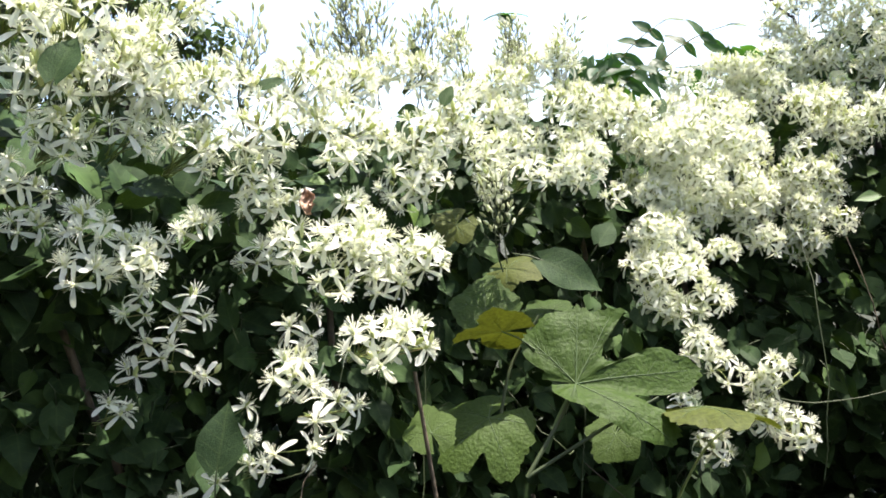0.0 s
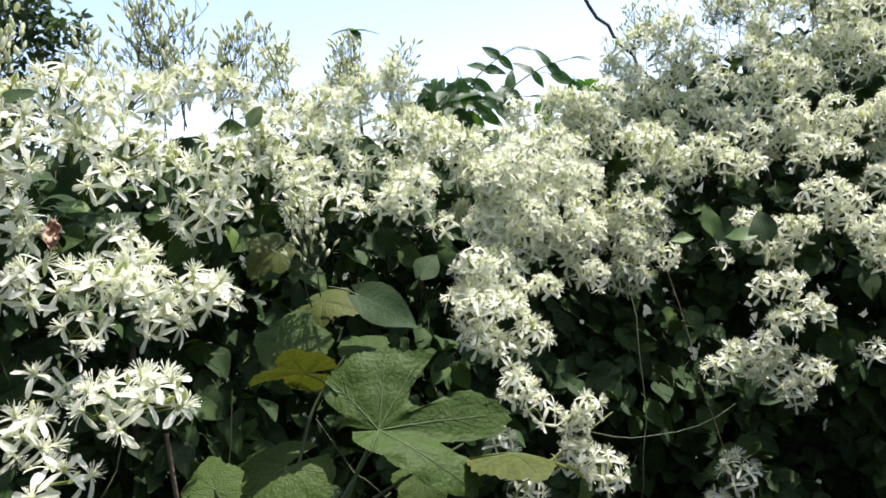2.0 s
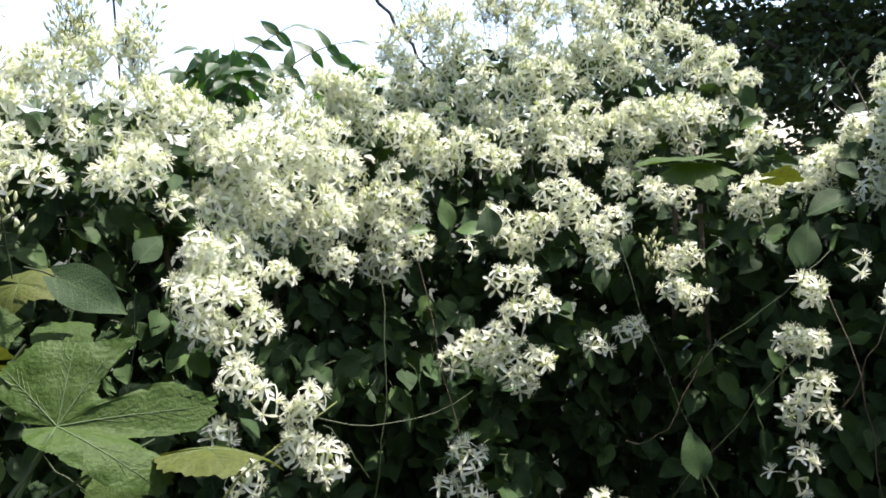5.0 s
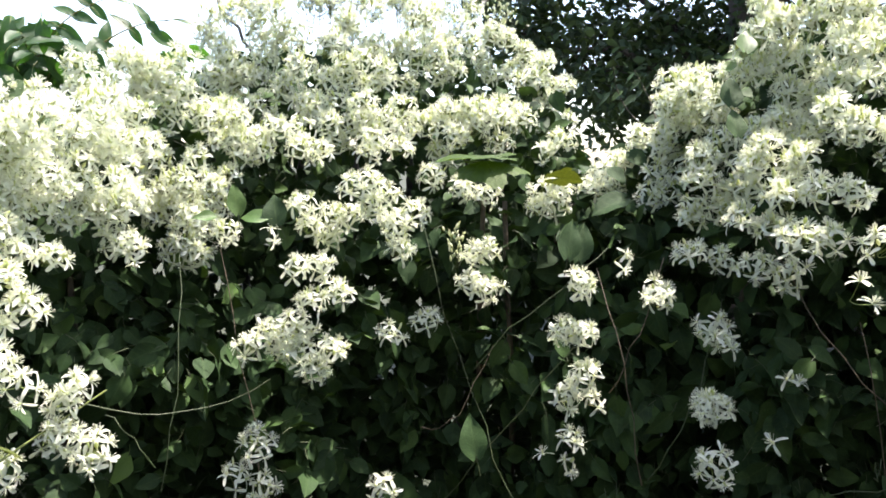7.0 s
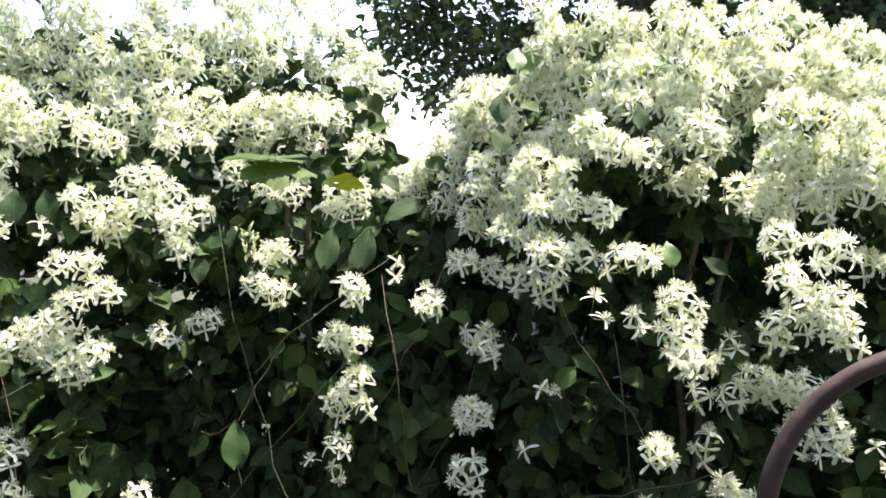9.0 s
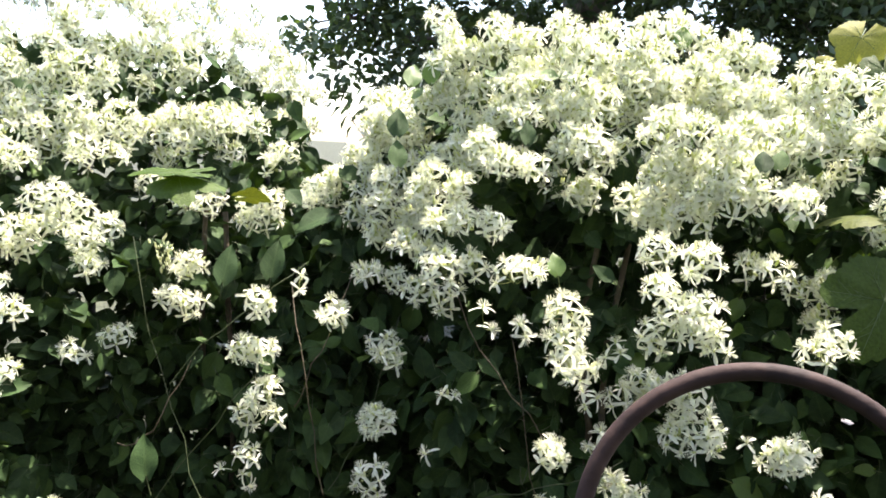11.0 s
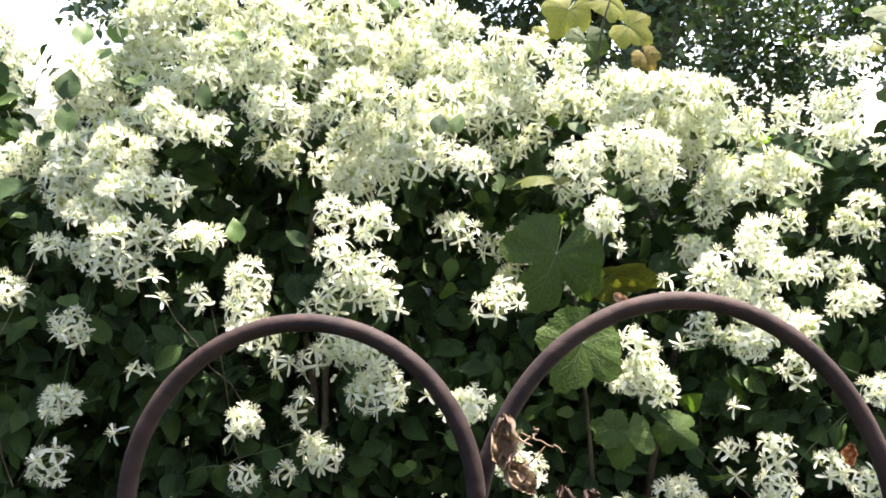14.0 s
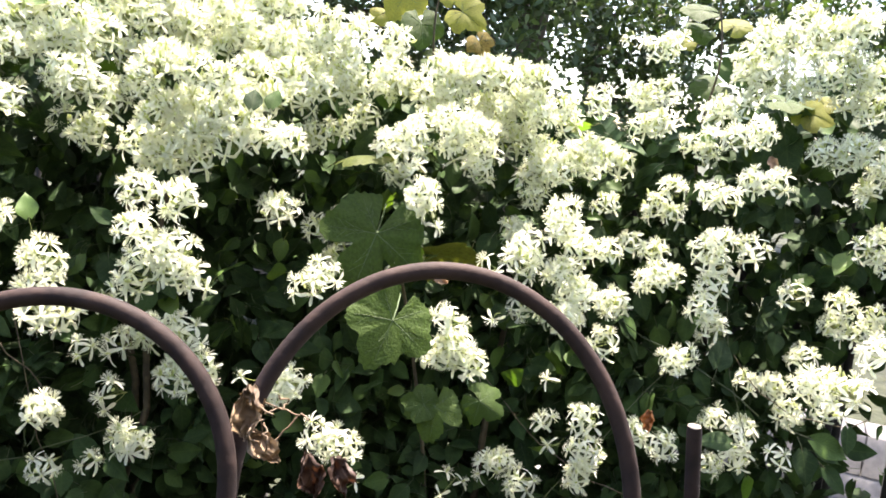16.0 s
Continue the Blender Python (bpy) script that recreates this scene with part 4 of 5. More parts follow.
spray("m", 1.564, 0.049, 1.639, 0.057, 0.034)
spray("m", 1.658, 0.035, 1.591, 0.039, 0.045)
spray("c", 1.472, 0.047, 1.563, 0.052, 0.026)
spray("m", 1.237, 0.256, 1.546, 0.067, 0.031)
spray("c", 1.245, 0.321, 1.503, 0.040, 0.026)
spray("c", 1.273, 0.179, 1.532, 0.049, 0.023)
spray("c", 1.423, 0.093, 1.536, 0.032, 0.019)
spray("c", 1.495, 0.018, 1.534, 0.040, 0.026)
spray("c", 1.402, 0.029, 1.482, 0.027, 0.018)
spray("c", 1.404, 0.054, 1.509, 0.012, 0.009)
spray("c", 1.329, 0.182, 1.444, 0.026, 0.015)
spray("c", 1.284, 0.109, 1.371, 0.029, 0.027)
spray("s", 1.382, 0.061, 1.382, 0.019, 0.009)
spray("s", 1.455, -0.034, 1.394, 0.018, 0.014)
spray("c", 1.180, 0.229, 1.309, 0.051, 0.017)
spray("c", 1.180, 0.206, 1.271, 0.036, 0.023)
spray("s", 1.166, 0.300, 1.228, 0.021, 0.017)
spray("c", 1.167, 0.266, 1.174, 0.027, 0.026)
spray("c", 1.244, 0.123, 1.258, 0.033, 0.022)
spray("c", 1.282, 0.065, 1.196, 0.029, 0.018)
spray("c", 1.106, 0.333, 1.220, 0.019, 0.016)
spray("c", 1.095, 0.324, 1.157, 0.021, 0.012)
spray("c", 1.128, 0.298, 1.156, 0.016, 0.012)
spray("c", 1.312, -0.065, 1.313, 0.032, 0.026)
spray("c", 1.309, -0.047, 1.357, 0.016, 0.010)
spray("m", 1.567, 0.050, 1.642, 0.046, 0.029)
spray("m", 1.614, -0.002, 1.629, 0.057, 0.031)
spray("m", 1.524, 0.105, 1.605, 0.046, 0.030)
spray("m", 1.603, -0.068, 1.605, 0.063, 0.036)
spray("m", 1.666, -0.019, 1.546, 0.066, 0.032)
spray("c", 1.491, 0.015, 1.549, 0.043, 0.027)
spray("c", 1.436, 0.086, 1.542, 0.028, 0.020)
spray("c", 1.398, 0.035, 1.477, 0.023, 0.024)
spray("s", 1.400, 0.019, 1.449, 0.017, 0.014)
spray("c", 1.601, -0.052, 1.493, 0.047, 0.037)
spray("c", 1.445, -0.131, 1.473, 0.032, 0.031)
spray("c", 1.465, -0.157, 1.441, 0.037, 0.031)
spray("c", 1.409, -0.107, 1.419, 0.039, 0.025)
spray("c", 1.504, -0.169, 1.373, 0.033, 0.026)
spray("c", 1.412, -0.144, 1.355, 0.025, 0.015)
spray("c", 1.436, -0.150, 1.391, 0.036, 0.031)
spray("m", 1.624, -0.117, 1.547, 0.036, 0.022)
spray("m", 1.732, -0.162, 1.585, 0.032, 0.029)
spray("m", 1.835, -0.144, 1.641, 0.049, 0.035)
spray("c", 1.899, -0.140, 1.729, 0.042, 0.027)
spray("s", 1.852, -0.102, 1.731, 0.017, 0.017)
spray("m", 1.839, -0.331, 1.739, 0.064, 0.039)
spray("m", 1.840, -0.407, 1.733, 0.064, 0.039)
spray("m", 1.801, -0.377, 1.684, 0.071, 0.047)
spray("m", 1.812, -0.437, 1.664, 0.046, 0.046)
spray("m", 1.812, -0.291, 1.698, 0.042, 0.039)
spray("c", 1.830, -0.274, 1.638, 0.040, 0.030)
spray("c", 1.792, -0.229, 1.575, 0.031, 0.023)
spray("c", 1.722, -0.306, 1.580, 0.036, 0.029)
spray("m", 1.779, -0.428, 1.576, 0.062, 0.030)
spray("c", 1.648, -0.275, 1.500, 0.034, 0.020)
spray("c", 1.681, -0.332, 1.517, 0.037, 0.024)
spray("c", 1.613, -0.299, 1.434, 0.046, 0.035)
spray("c", 1.571, -0.226, 1.383, 0.027, 0.028)
spray("c", 1.589, -0.291, 1.357, 0.034, 0.040)
spray("c", 1.550, -0.269, 1.301, 0.026, 0.026)
spray("c", 1.515, -0.189, 1.307, 0.025, 0.017)
spray("c", 1.761, -0.402, 1.366, 0.023, 0.018)
spray("m", 1.806, -0.484, 1.435, 0.031, 0.039)
spray("m", 1.816, -0.469, 1.321, 0.040, 0.047)
spray("c", 1.486, -0.475, 1.355, 0.023, 0.017)
spray("c", 1.801, -0.425, 1.263, 0.027, 0.019)
spray("c", 1.759, -0.361, 1.224, 0.032, 0.024)
spray("m", 1.759, -0.410, 1.208, 0.055, 0.035)
spray("m", 1.460, -0.445, 1.318, 0.034, 0.029)
spray("c", 1.727, -0.333, 1.165, 0.039, 0.024)
spray("s", 1.619, -0.374, 1.173, 0.041, 0.036)
spray("c", 1.659, -0.329, 1.128, 0.030, 0.027)
spray("c", 1.511, -0.254, 1.196, 0.039, 0.020)
spray("c", 1.482, -0.181, 1.202, 0.026, 0.020)
spray("c", 1.473, -0.188, 1.157, 0.033, 0.033)
spray("c", 1.463, -0.127, 1.202, 0.017, 0.013)
spray("c", 1.451, -0.075, 1.137, 0.033, 0.027)
spray("c", 1.457, -0.107, 1.120, 0.021, 0.021)
spray("s", 1.416, -0.022, 1.103, 0.025, 0.015)
spray("c", 1.309, -0.060, 1.320, 0.035, 0.026)
spray("c", 1.310, -0.057, 1.354, 0.015, 0.011)
spray("s", 1.373, -0.078, 1.358, 0.012, 0.012)
spray("c", 1.261, 0.057, 1.202, 0.034, 0.022)
spray("s", 1.258, 0.032, 1.159, 0.014, 0.009)
spray("c", 1.250, 0.107, 1.260, 0.023, 0.021)
spray("s", 1.461, -0.130, 1.256, 0.016, 0.013)
spray("s", 1.461, -0.138, 1.171, 0.012, 0.010)
spray("m", 1.807, -0.475, 1.532, 0.032, 0.032)
spray("b", -0.068, 0.803, 1.696, 0.036, 0.028)
spray("b", -0.047, 0.815, 1.658, 0.034, 0.031)
spray("b", 0.027, 0.840, 1.674, 0.030, 0.027)
spray("m", 0.641, 1.229, 1.651, 0.057, 0.057)
spray("m", 0.571, 1.116, 1.560, 0.051, 0.034)
spray("m", 0.697, 1.167, 1.595, 0.066, 0.047)
spray("m", 0.770, 1.103, 1.577, 0.056, 0.042)
spray("m", 0.856, 1.068, 1.571, 0.056, 0.042)
spray("m", 0.969, 1.034, 1.584, 0.058, 0.039)
spray("m", 1.099, 1.078, 1.587, 0.063, 0.042)
spray("m", 1.213, 1.113, 1.653, 0.050, 0.066)
spray("m", 0.532, 1.068, 1.435, 0.039, 0.037)
spray("m", 0.519, 1.054, 1.383, 0.033, 0.033)
spray("m", 1.110, 0.708, 1.611, 0.037, 0.031)
spray("m", 1.141, 0.774, 1.557, 0.040, 0.035)
spray("m", 1.143, 0.682, 1.576, 0.049, 0.037)
spray("m", 1.123, 0.681, 1.515, 0.048, 0.037)
spray("m", 1.093, 0.801, 1.509, 0.033, 0.026)
spray("m", 0.471, 1.133, 1.629, 0.041, 0.033)
spray("m", 0.611, 1.080, 1.518, 0.038, 0.024)
spray("c", 0.320, 0.923, 1.537, 0.059, 0.035)
spray("c", 0.300, 0.917, 1.476, 0.059, 0.033)
spray("c", 0.243, 0.845, 1.435, 0.038, 0.025)
spray("c", 0.410, 1.024, 1.504, 0.035, 0.038)
spray("c", 0.245, 0.797, 1.393, 0.033, 0.020)
spray("c", 0.420, 1.038, 1.527, 0.049, 0.036)
spray("c", 0.408, 0.977, 1.451, 0.041, 0.039)
spray("c", 0.301, 0.901, 1.529, 0.046, 0.030)
spray("c", 0.302, 0.925, 1.461, 0.045, 0.031)
spray("c", 0.420, 0.959, 1.401, 0.021, 0.025)
spray("c", 0.308, 0.879, 1.397, 0.033, 0.026)

# looser bloom and buds between the larger sprays of the tall mound and its far shoulder
fill = np.random.default_rng(61)
for k in range(95):
    b = fill.uniform(44, 96)
    top = crest(b)
    z = top - 0.02 - fill.uniform(0, 1) ** 1.5 * (0.20 if b < 70 else 0.26)
    at = spot(b, face(b, z) - fill.uniform(-0.01, 0.03), z)
    spray("m", *at, fill.uniform(0.018, 0.030), fill.uniform(0.015, 0.022))
low_grape = tagged(holder("grape_vine", 0.10, 0.80), "wild grape vine with broad green and yellowing leaves", "climbing plant", "grape vines")
face_grape = tagged(holder("grape_vine", 1.55, 0.02), "wild grape vine with lobed, insect-bitten leaves among clematis", "climbing plant", "grape vines")
top_grape = tagged(holder("grape_vine", 1.85, 0.15), "grape shoot with backlit yellow leaves above the blossom", "climbing plant", "grape vines")
end_grape = tagged(holder("grape_vine", 1.95, -0.28), "grape shoot with pale and yellow leaves over the fence", "climbing plant", "grape vines")
mound_grape = tagged(holder("grape_vine", 1.12, 1.05), "grape vine leaf resting across the clematis mound", "climbing plant", "grape vines")
big_leaf(low_grape, "h", 0.108, 0.687, 1.313, 0.04, -0.84, 0.54, 0.97, 0.05, -0.20, 0.105)
big_leaf(low_grape, "r", 0.037, 0.781, 1.379, 0.05, -0.82, 0.58, 0.10, 0.55, 0.80, 0.068)
big_leaf(low_grape, "y", 0.048, 0.722, 1.364, 0.10, 0.62, 0.78, -0.90, -0.25, -0.40, 0.072)
big_leaf(low_grape, "y", 0.070, 0.842, 1.413, -0.25, -0.45, 0.86, 0.80, -0.20, -0.50, 0.060)
big_leaf(low_grape, "g", 0.023, 0.700, 1.287, -0.05, -0.52, 0.85, -0.80, -0.25, -0.50, 0.092)
big_leaf(low_grape, "y", 0.221, 0.669, 1.281, 0.10, 0.20, 0.97, 0.95, -0.15, -0.30, 0.095)
big_leaf(low_grape, "r", 0.106, 0.803, 1.362, 0.10, -0.60, 0.78, 0.60, 0.20, 0.70, 0.052)
big_leaf(low_grape, "r", -0.031, 0.654, 1.294, 0.05, -0.75, 0.65, -0.20, 0.30, 0.90, 0.044)
# yellow here stands in for light falling on a small leaf scrap
big_leaf(low_grape, "y", 0.036, 0.713, 1.263, 0.10, -0.50, 0.85, 0.40, -0.30, -0.60, 0.034)
big_leaf(low_grape, "r", 0.147, 0.724, 1.247, 0.00, -0.70, 0.70, -0.50, -0.20, -0.70, 0.050)
big_leaf(low_grape, "y", 0.019, 0.896, 1.468, -0.10, -0.70, 0.60, -0.70, -0.20, -0.60, 0.055)
big_leaf(top_grape, "w", 1.718, 0.266, 1.780, -0.78, -0.48, 0.40, -0.30, 0.30, -0.90, 0.078)
big_leaf(top_grape, "w", 1.760, 0.216, 1.799, -0.55, -0.70, 0.45, 0.50, -0.60, -0.20, 0.066)
big_leaf(top_grape, "r", 1.702, 0.223, 1.727, -0.75, -0.50, 0.45, 0.05, -0.05, -1.00, 0.069)
big_leaf(top_grape, "w", 1.744, 0.169, 1.753, -0.85, -0.20, 0.48, 0.42, -0.62, -0.66, 0.066)
big_leaf(top_grape, "b", 1.760, 0.142, 1.709, -0.80, -0.35, 0.48, 0.25, -0.30, -0.92, 0.044)
big_leaf(top_grape, "r", 1.710, 0.195, 1.672, -0.50, -0.40, 0.77, 0.50, -0.60, -0.40, 0.055)
big_leaf(top_grape, "w", 1.713, 0.309, 1.742, -0.75, -0.45, 0.48, -0.50, 0.60, -0.60, 0.035)
big_leaf(end_grape, "r", 1.954, -0.185, 1.795, -0.50, -0.20, 0.85, -0.40, 0.60, 0.30, 0.060)
big_leaf(end_grape, "w", 1.945, -0.238, 1.768, -0.70, -0.10, 0.70, 0.20, -0.30, 0.80, 0.050)
big_leaf(end_grape, "r", 1.959, -0.183, 1.762, -0.60, -0.30, 0.75, -0.50, 0.70, -0.30, 0.054)
big_leaf(end_grape, "w", 1.968, -0.162, 1.744, -0.70, -0.10, 0.70, -0.30, 0.60, -0.60, 0.036)
big_leaf(end_grape, "g", 1.950, -0.254, 1.740, -0.50, 0.10, 0.86, 0.30, -0.90, -0.20, 0.052)
big_leaf(end_grape, "c", 1.941, -0.228, 1.706, -0.80, -0.20, 0.50, 0.20, -0.60, -0.70, 0.070)
big_leaf(end_grape, "r", 1.934, -0.220, 1.669, -0.60, -0.30, 0.75, -0.30, 0.70, -0.50, 0.066)
big_leaf(end_grape, "r", 1.934, -0.331, 1.650, -0.35, -0.10, 0.93, 0.20, -0.90, -0.10, 0.072)
big_leaf(end_grape, "w", 1.935, -0.371, 1.632, -0.75, -0.10, 0.60, 0.20, -0.80, -0.30, 0.060)
big_leaf(end_grape, "c", 1.936, -0.337, 1.607, -0.80, -0.30, 0.35, 0.10, -0.10, -1.00, 0.095)
big_leaf(end_grape, "w", 1.965, -0.391, 1.651, -0.70, 0.00, 0.70, 0.30, -0.80, -0.20, 0.036)
big_leaf(face_grape, "d", 1.368, 0.082, 1.428, -0.72, -0.58, 0.38, -0.45, 0.15, -0.88, 0.118)
big_leaf(face_grape, "g", 1.254, -0.013, 1.359, -0.68, -0.61, 0.41, -0.58, 0.11, -0.81, 0.084)
big_leaf(face_grape, "y", 1.471, 0.048, 1.393, 0.49, 0.50, 0.72, 0.68, -0.73, 0.05, 0.092)
big_leaf(face_grape, "g", 1.276, -0.060, 1.267, -0.80, -0.35, 0.49, -0.48, -0.11, -0.87, 0.055)
big_leaf(face_grape, "g", 1.271, -0.049, 1.269, -0.80, -0.35, 0.49, -0.37, 0.93, 0.06, 0.037)
big_leaf(face_grape, "g", 1.299, -0.103, 1.277, -0.80, -0.35, 0.49, 0.09, -0.88, -0.47, 0.043)
big_leaf(face_grape, "y", 1.404, 0.125, 1.520, -0.04, 0.07, 1.00, -0.38, 0.92, -0.08, 0.080)
big_leaf(mound_grape, "g", 0.855, 0.805, 1.517, -0.05, -0.04, 1.00, -0.86, 0.51, -0.02, 0.101)
big_leaf(mound_grape, "g", 0.843, 0.788, 1.513, -0.14, -0.18, 0.97, 0.81, -0.58, 0.01, 0.091)
big_leaf(mound_grape, "y", 0.899, 0.702, 1.493, 0.24, 0.42, 0.88, 0.83, -0.56, 0.04, 0.044)
big_leaf(None, "c", -0.236, 0.488, 1.609, 0.04, -0.92, 0.40, 0.30, 0.39, 0.87, 0.038)
big_leaf(None, "c", -0.163, 0.471, 1.346, 0.03, -0.95, 0.32, 0.21, 0.32, 0.92, 0.044)
big_leaf(None, "c", -0.004, 0.812, 1.650, 0.04, -0.92, 0.40, 0.12, 0.40, 0.91, 0.024)
big_leaf(None, "c", -0.221, 0.671, 1.644, 0.08, -0.72, 0.69, 0.93, -0.19, -0.31, 0.030)
big_leaf(None, "c", -0.124, 0.578, 1.603, 0.06, -0.83, 0.55, 0.94, 0.24, 0.26, 0.022)
big_leaf(None, "c", 0.019, 0.768, 1.597, 0.04, -0.92, 0.40, 0.47, 0.37, 0.80, 0.026)
big_leaf(None, "c", 0.295, 0.967, 1.577, 0.04, -0.92, 0.40, 0.62, 0.34, 0.71, 0.029)
big_leaf(None, "c", -0.224, 0.564, 1.539, 0.10, -0.59, 0.80, 0.98, -0.10, -0.19, 0.038)
big_leaf(None, "c", -0.080, 0.622, 1.517, 0.11, -0.44, 0.89, -0.99, -0.07, 0.09, 0.033)
big_leaf(None, "l", -0.112, 0.623, 1.531, 0.11, -0.44, 0.89, 0.94, -0.26, -0.24, 0.028)
big_leaf(None, "c", 0.106, 0.807, 1.421, 0.06, -0.83, 0.55, 0.84, -0.26, -0.48, 0.074)
big_leaf(None, "c", 0.180, 0.857, 1.428, 0.06, -0.83, 0.55, 0.64, 0.46, 0.62, 0.039)
big_leaf(None, "c", 0.516, 0.822, 1.447, -0.18, -0.93, 0.33, -0.04, 0.34, 0.94, 0.039)
big_leaf(None, "l", 0.490, 0.827, 1.443, -0.10, -0.71, 0.70, -0.99, 0.12, -0.02, 0.026)
big_leaf(None, "c", 0.539, 0.756, 1.440, -0.50, -0.78, 0.37, 0.03, 0.42, 0.91, 0.037)
big_leaf(None, "l", 0.529, 0.763, 1.446, -0.38, -0.57, 0.73, -0.79, 0.61, 0.07, 0.031)
big_leaf(None, "l", 1.022, 0.527, 1.646, -0.48, -0.75, 0.45, 0.38, 0.29, 0.88, 0.033)
big_leaf(None, "c", 1.005, 0.529, 1.584, -0.48, -0.75, 0.45, 0.30, 0.34, 0.89, 0.039)
big_leaf(None, "c", 0.992, 0.508, 1.548, -0.48, -0.75, 0.45, 0.22, 0.39, 0.89, 0.038)
big_leaf(None, "c", 0.919, 0.632, 1.506, -0.38, -0.57, 0.73, 0.21, -0.82, -0.53, 0.028)
big_leaf(None, "c", 0.803, 0.573, 1.411, -0.50, -0.78, 0.37, 0.33, 0.22, 0.92, 0.046)
big_leaf(None, "c", 0.931, 0.693, 1.386, -0.61, -0.70, 0.37, 0.32, 0.21, 0.92, 0.056)
big_leaf(None, "c", 1.046, 0.728, 1.463, -0.39, -0.38, 0.84, -0.92, 0.24, -0.32, 0.057)
big_leaf(None, "l", 1.236, 0.264, 1.597, -0.59, -0.67, 0.45, 0.38, 0.27, 0.89, 0.025)
big_leaf(None, "l", 1.172, 0.426, 1.667, -0.47, -0.49, 0.73, -0.63, 0.77, 0.12, 0.031)
big_leaf(None, "c", 0.617, 0.963, 1.420, -0.61, -0.70, 0.37, -0.09, 0.53, 0.84, 0.045)
big_leaf(None, "c", 0.755, 0.668, 1.160, -0.61, -0.70, 0.37, 0.05, 0.44, 0.90, 0.053)
big_leaf(None, "l", 1.082, 0.327, 1.439, -0.68, -0.61, 0.41, 0.14, 0.44, 0.89, 0.028)
big_leaf(None, "c", 1.080, 0.383, 1.583, -0.68, -0.61, 0.41, 0.27, 0.31, 0.91, 0.032)
big_leaf(None, "c", 1.234, 0.255, 1.599, -0.65, -0.58, 0.49, 0.20, 0.49, 0.85, 0.030)
big_leaf(None, "c", 1.253, 0.187, 1.567, -0.65, -0.58, 0.49, 0.45, 0.22, 0.87, 0.029)
big_leaf(None, "l", 1.287, 0.158, 1.533, -0.65, -0.58, 0.49, 0.45, 0.22, 0.87, 0.029)
big_leaf(None, "l", 1.402, 0.388, 1.733, -0.70, -0.63, 0.33, 0.21, 0.26, 0.94, 0.036)
big_leaf(None, "l", 1.095, 0.574, 1.658, -0.70, -0.63, 0.33, 0.21, 0.26, 0.94, 0.035)
big_leaf(None, "l", 1.087, 0.599, 1.636, -0.59, -0.51, 0.63, 0.67, 0.14, 0.73, 0.026)
big_leaf(None, "c", 1.097, 0.771, 1.530, -0.59, -0.51, 0.63, 0.16, -0.84, -0.52, 0.038)
big_leaf(None, "c", 1.176, 0.319, 1.427, -0.68, -0.61, 0.41, -0.36, 0.76, 0.54, 0.031)
big_leaf(None, "l", 1.248, 0.265, 1.618, -0.61, -0.23, 0.76, -0.79, 0.23, -0.57, 0.023)
big_leaf(None, "c", 1.287, 0.153, 1.534, -0.80, -0.35, 0.49, 0.48, 0.11, 0.87, 0.029)
big_leaf(None, "c", 1.281, 0.182, 1.570, -0.80, -0.35, 0.49, 0.48, 0.11, 0.87, 0.029)
big_leaf(None, "c", 1.581, -0.315, 1.288, -0.80, -0.35, 0.49, 0.54, -0.06, 0.84, 0.044)
big_leaf(None, "c", 1.577, -0.343, 1.192, -0.49, -0.16, 0.86, -0.35, 0.94, -0.03, 0.044)
big_leaf(None, "c", 1.680, -0.443, 1.186, -0.80, -0.35, 0.49, 0.19, -0.92, -0.34, 0.054)
big_leaf(None, "c", 1.671, -0.432, 1.169, -0.80, -0.35, 0.49, -0.41, -0.28, -0.87, 0.046)
big_leaf(None, "c", 1.682, -0.463, 1.149, -0.80, -0.35, 0.49, -0.12, -0.71, -0.70, 0.042)
big_leaf(None, "c", 1.702, -0.482, 1.205, -0.80, -0.35, 0.49, -0.48, -0.11, -0.87, 0.038)
for k, at in enumerate((
    (1.164, 0.881, 1.666),
    (1.171, 0.879, 1.652),
    (1.162, 0.885, 1.627),
    (1.178, 0.875, 1.633),
    (1.174, 0.879, 1.613),
    (1.185, 0.873, 1.602),
    (1.194, 0.864, 1.663),
    (1.204, 0.859, 1.651),
    (1.211, 0.854, 1.658),
    (1.219, 0.850, 1.647),
    (1.209, 0.857, 1.635),
    (1.199, 0.863, 1.625),
)):
    big_leaf(VINES[3][2], "c", *at, -0.6, 0.7 - 0.25 * (k % 4), 0.5, -0.5 + 0.3 * (k % 3), 0.3, -0.6, 0.024 + 0.003 * (k % 3))
cane(VINES[3][2], [(1.182, 0.828, 1.575), (1.181, 0.863, 1.601), (1.172, 0.879, 1.633), (1.163, 0.882, 1.672)], 0.0012, 0.0006)
cane(VINES[3][2], [(1.204, 0.814, 1.576), (1.211, 0.844, 1.622), (1.204, 0.859, 1.651), (1.193, 0.864, 1.668)], 0.0012, 0.0006)
cane(low_grape, [(0.10, 0.80, -0.02), (0.08, 0.72, 0.9), (0.05, 0.62, 1.24)])
cane(low_grape, [(0.05, 0.66, 1.24), (0.09, 0.68, 1.285), (0.108, 0.69, 1.311)], 0.0022, 0.0016, PETIOLE)
cane(low_grape, [(0.05, 0.66, 1.24), (0.13, 0.67, 1.275), (0.181, 0.675, 1.294)], 0.0018, 0.0012, PETIOLE)
cane(low_grape, [(0.03, 0.70, 1.27), (0.05, 0.72, 1.33), (0.086, 0.727, 1.375)], 0.0018, 0.0012, PETIOLE)
cane(low_grape, [(-0.03, 0.53, 0.9), (-0.025, 0.51, 1.25), (-0.03, 0.505, 1.385)], 0.0022, 0.0014)
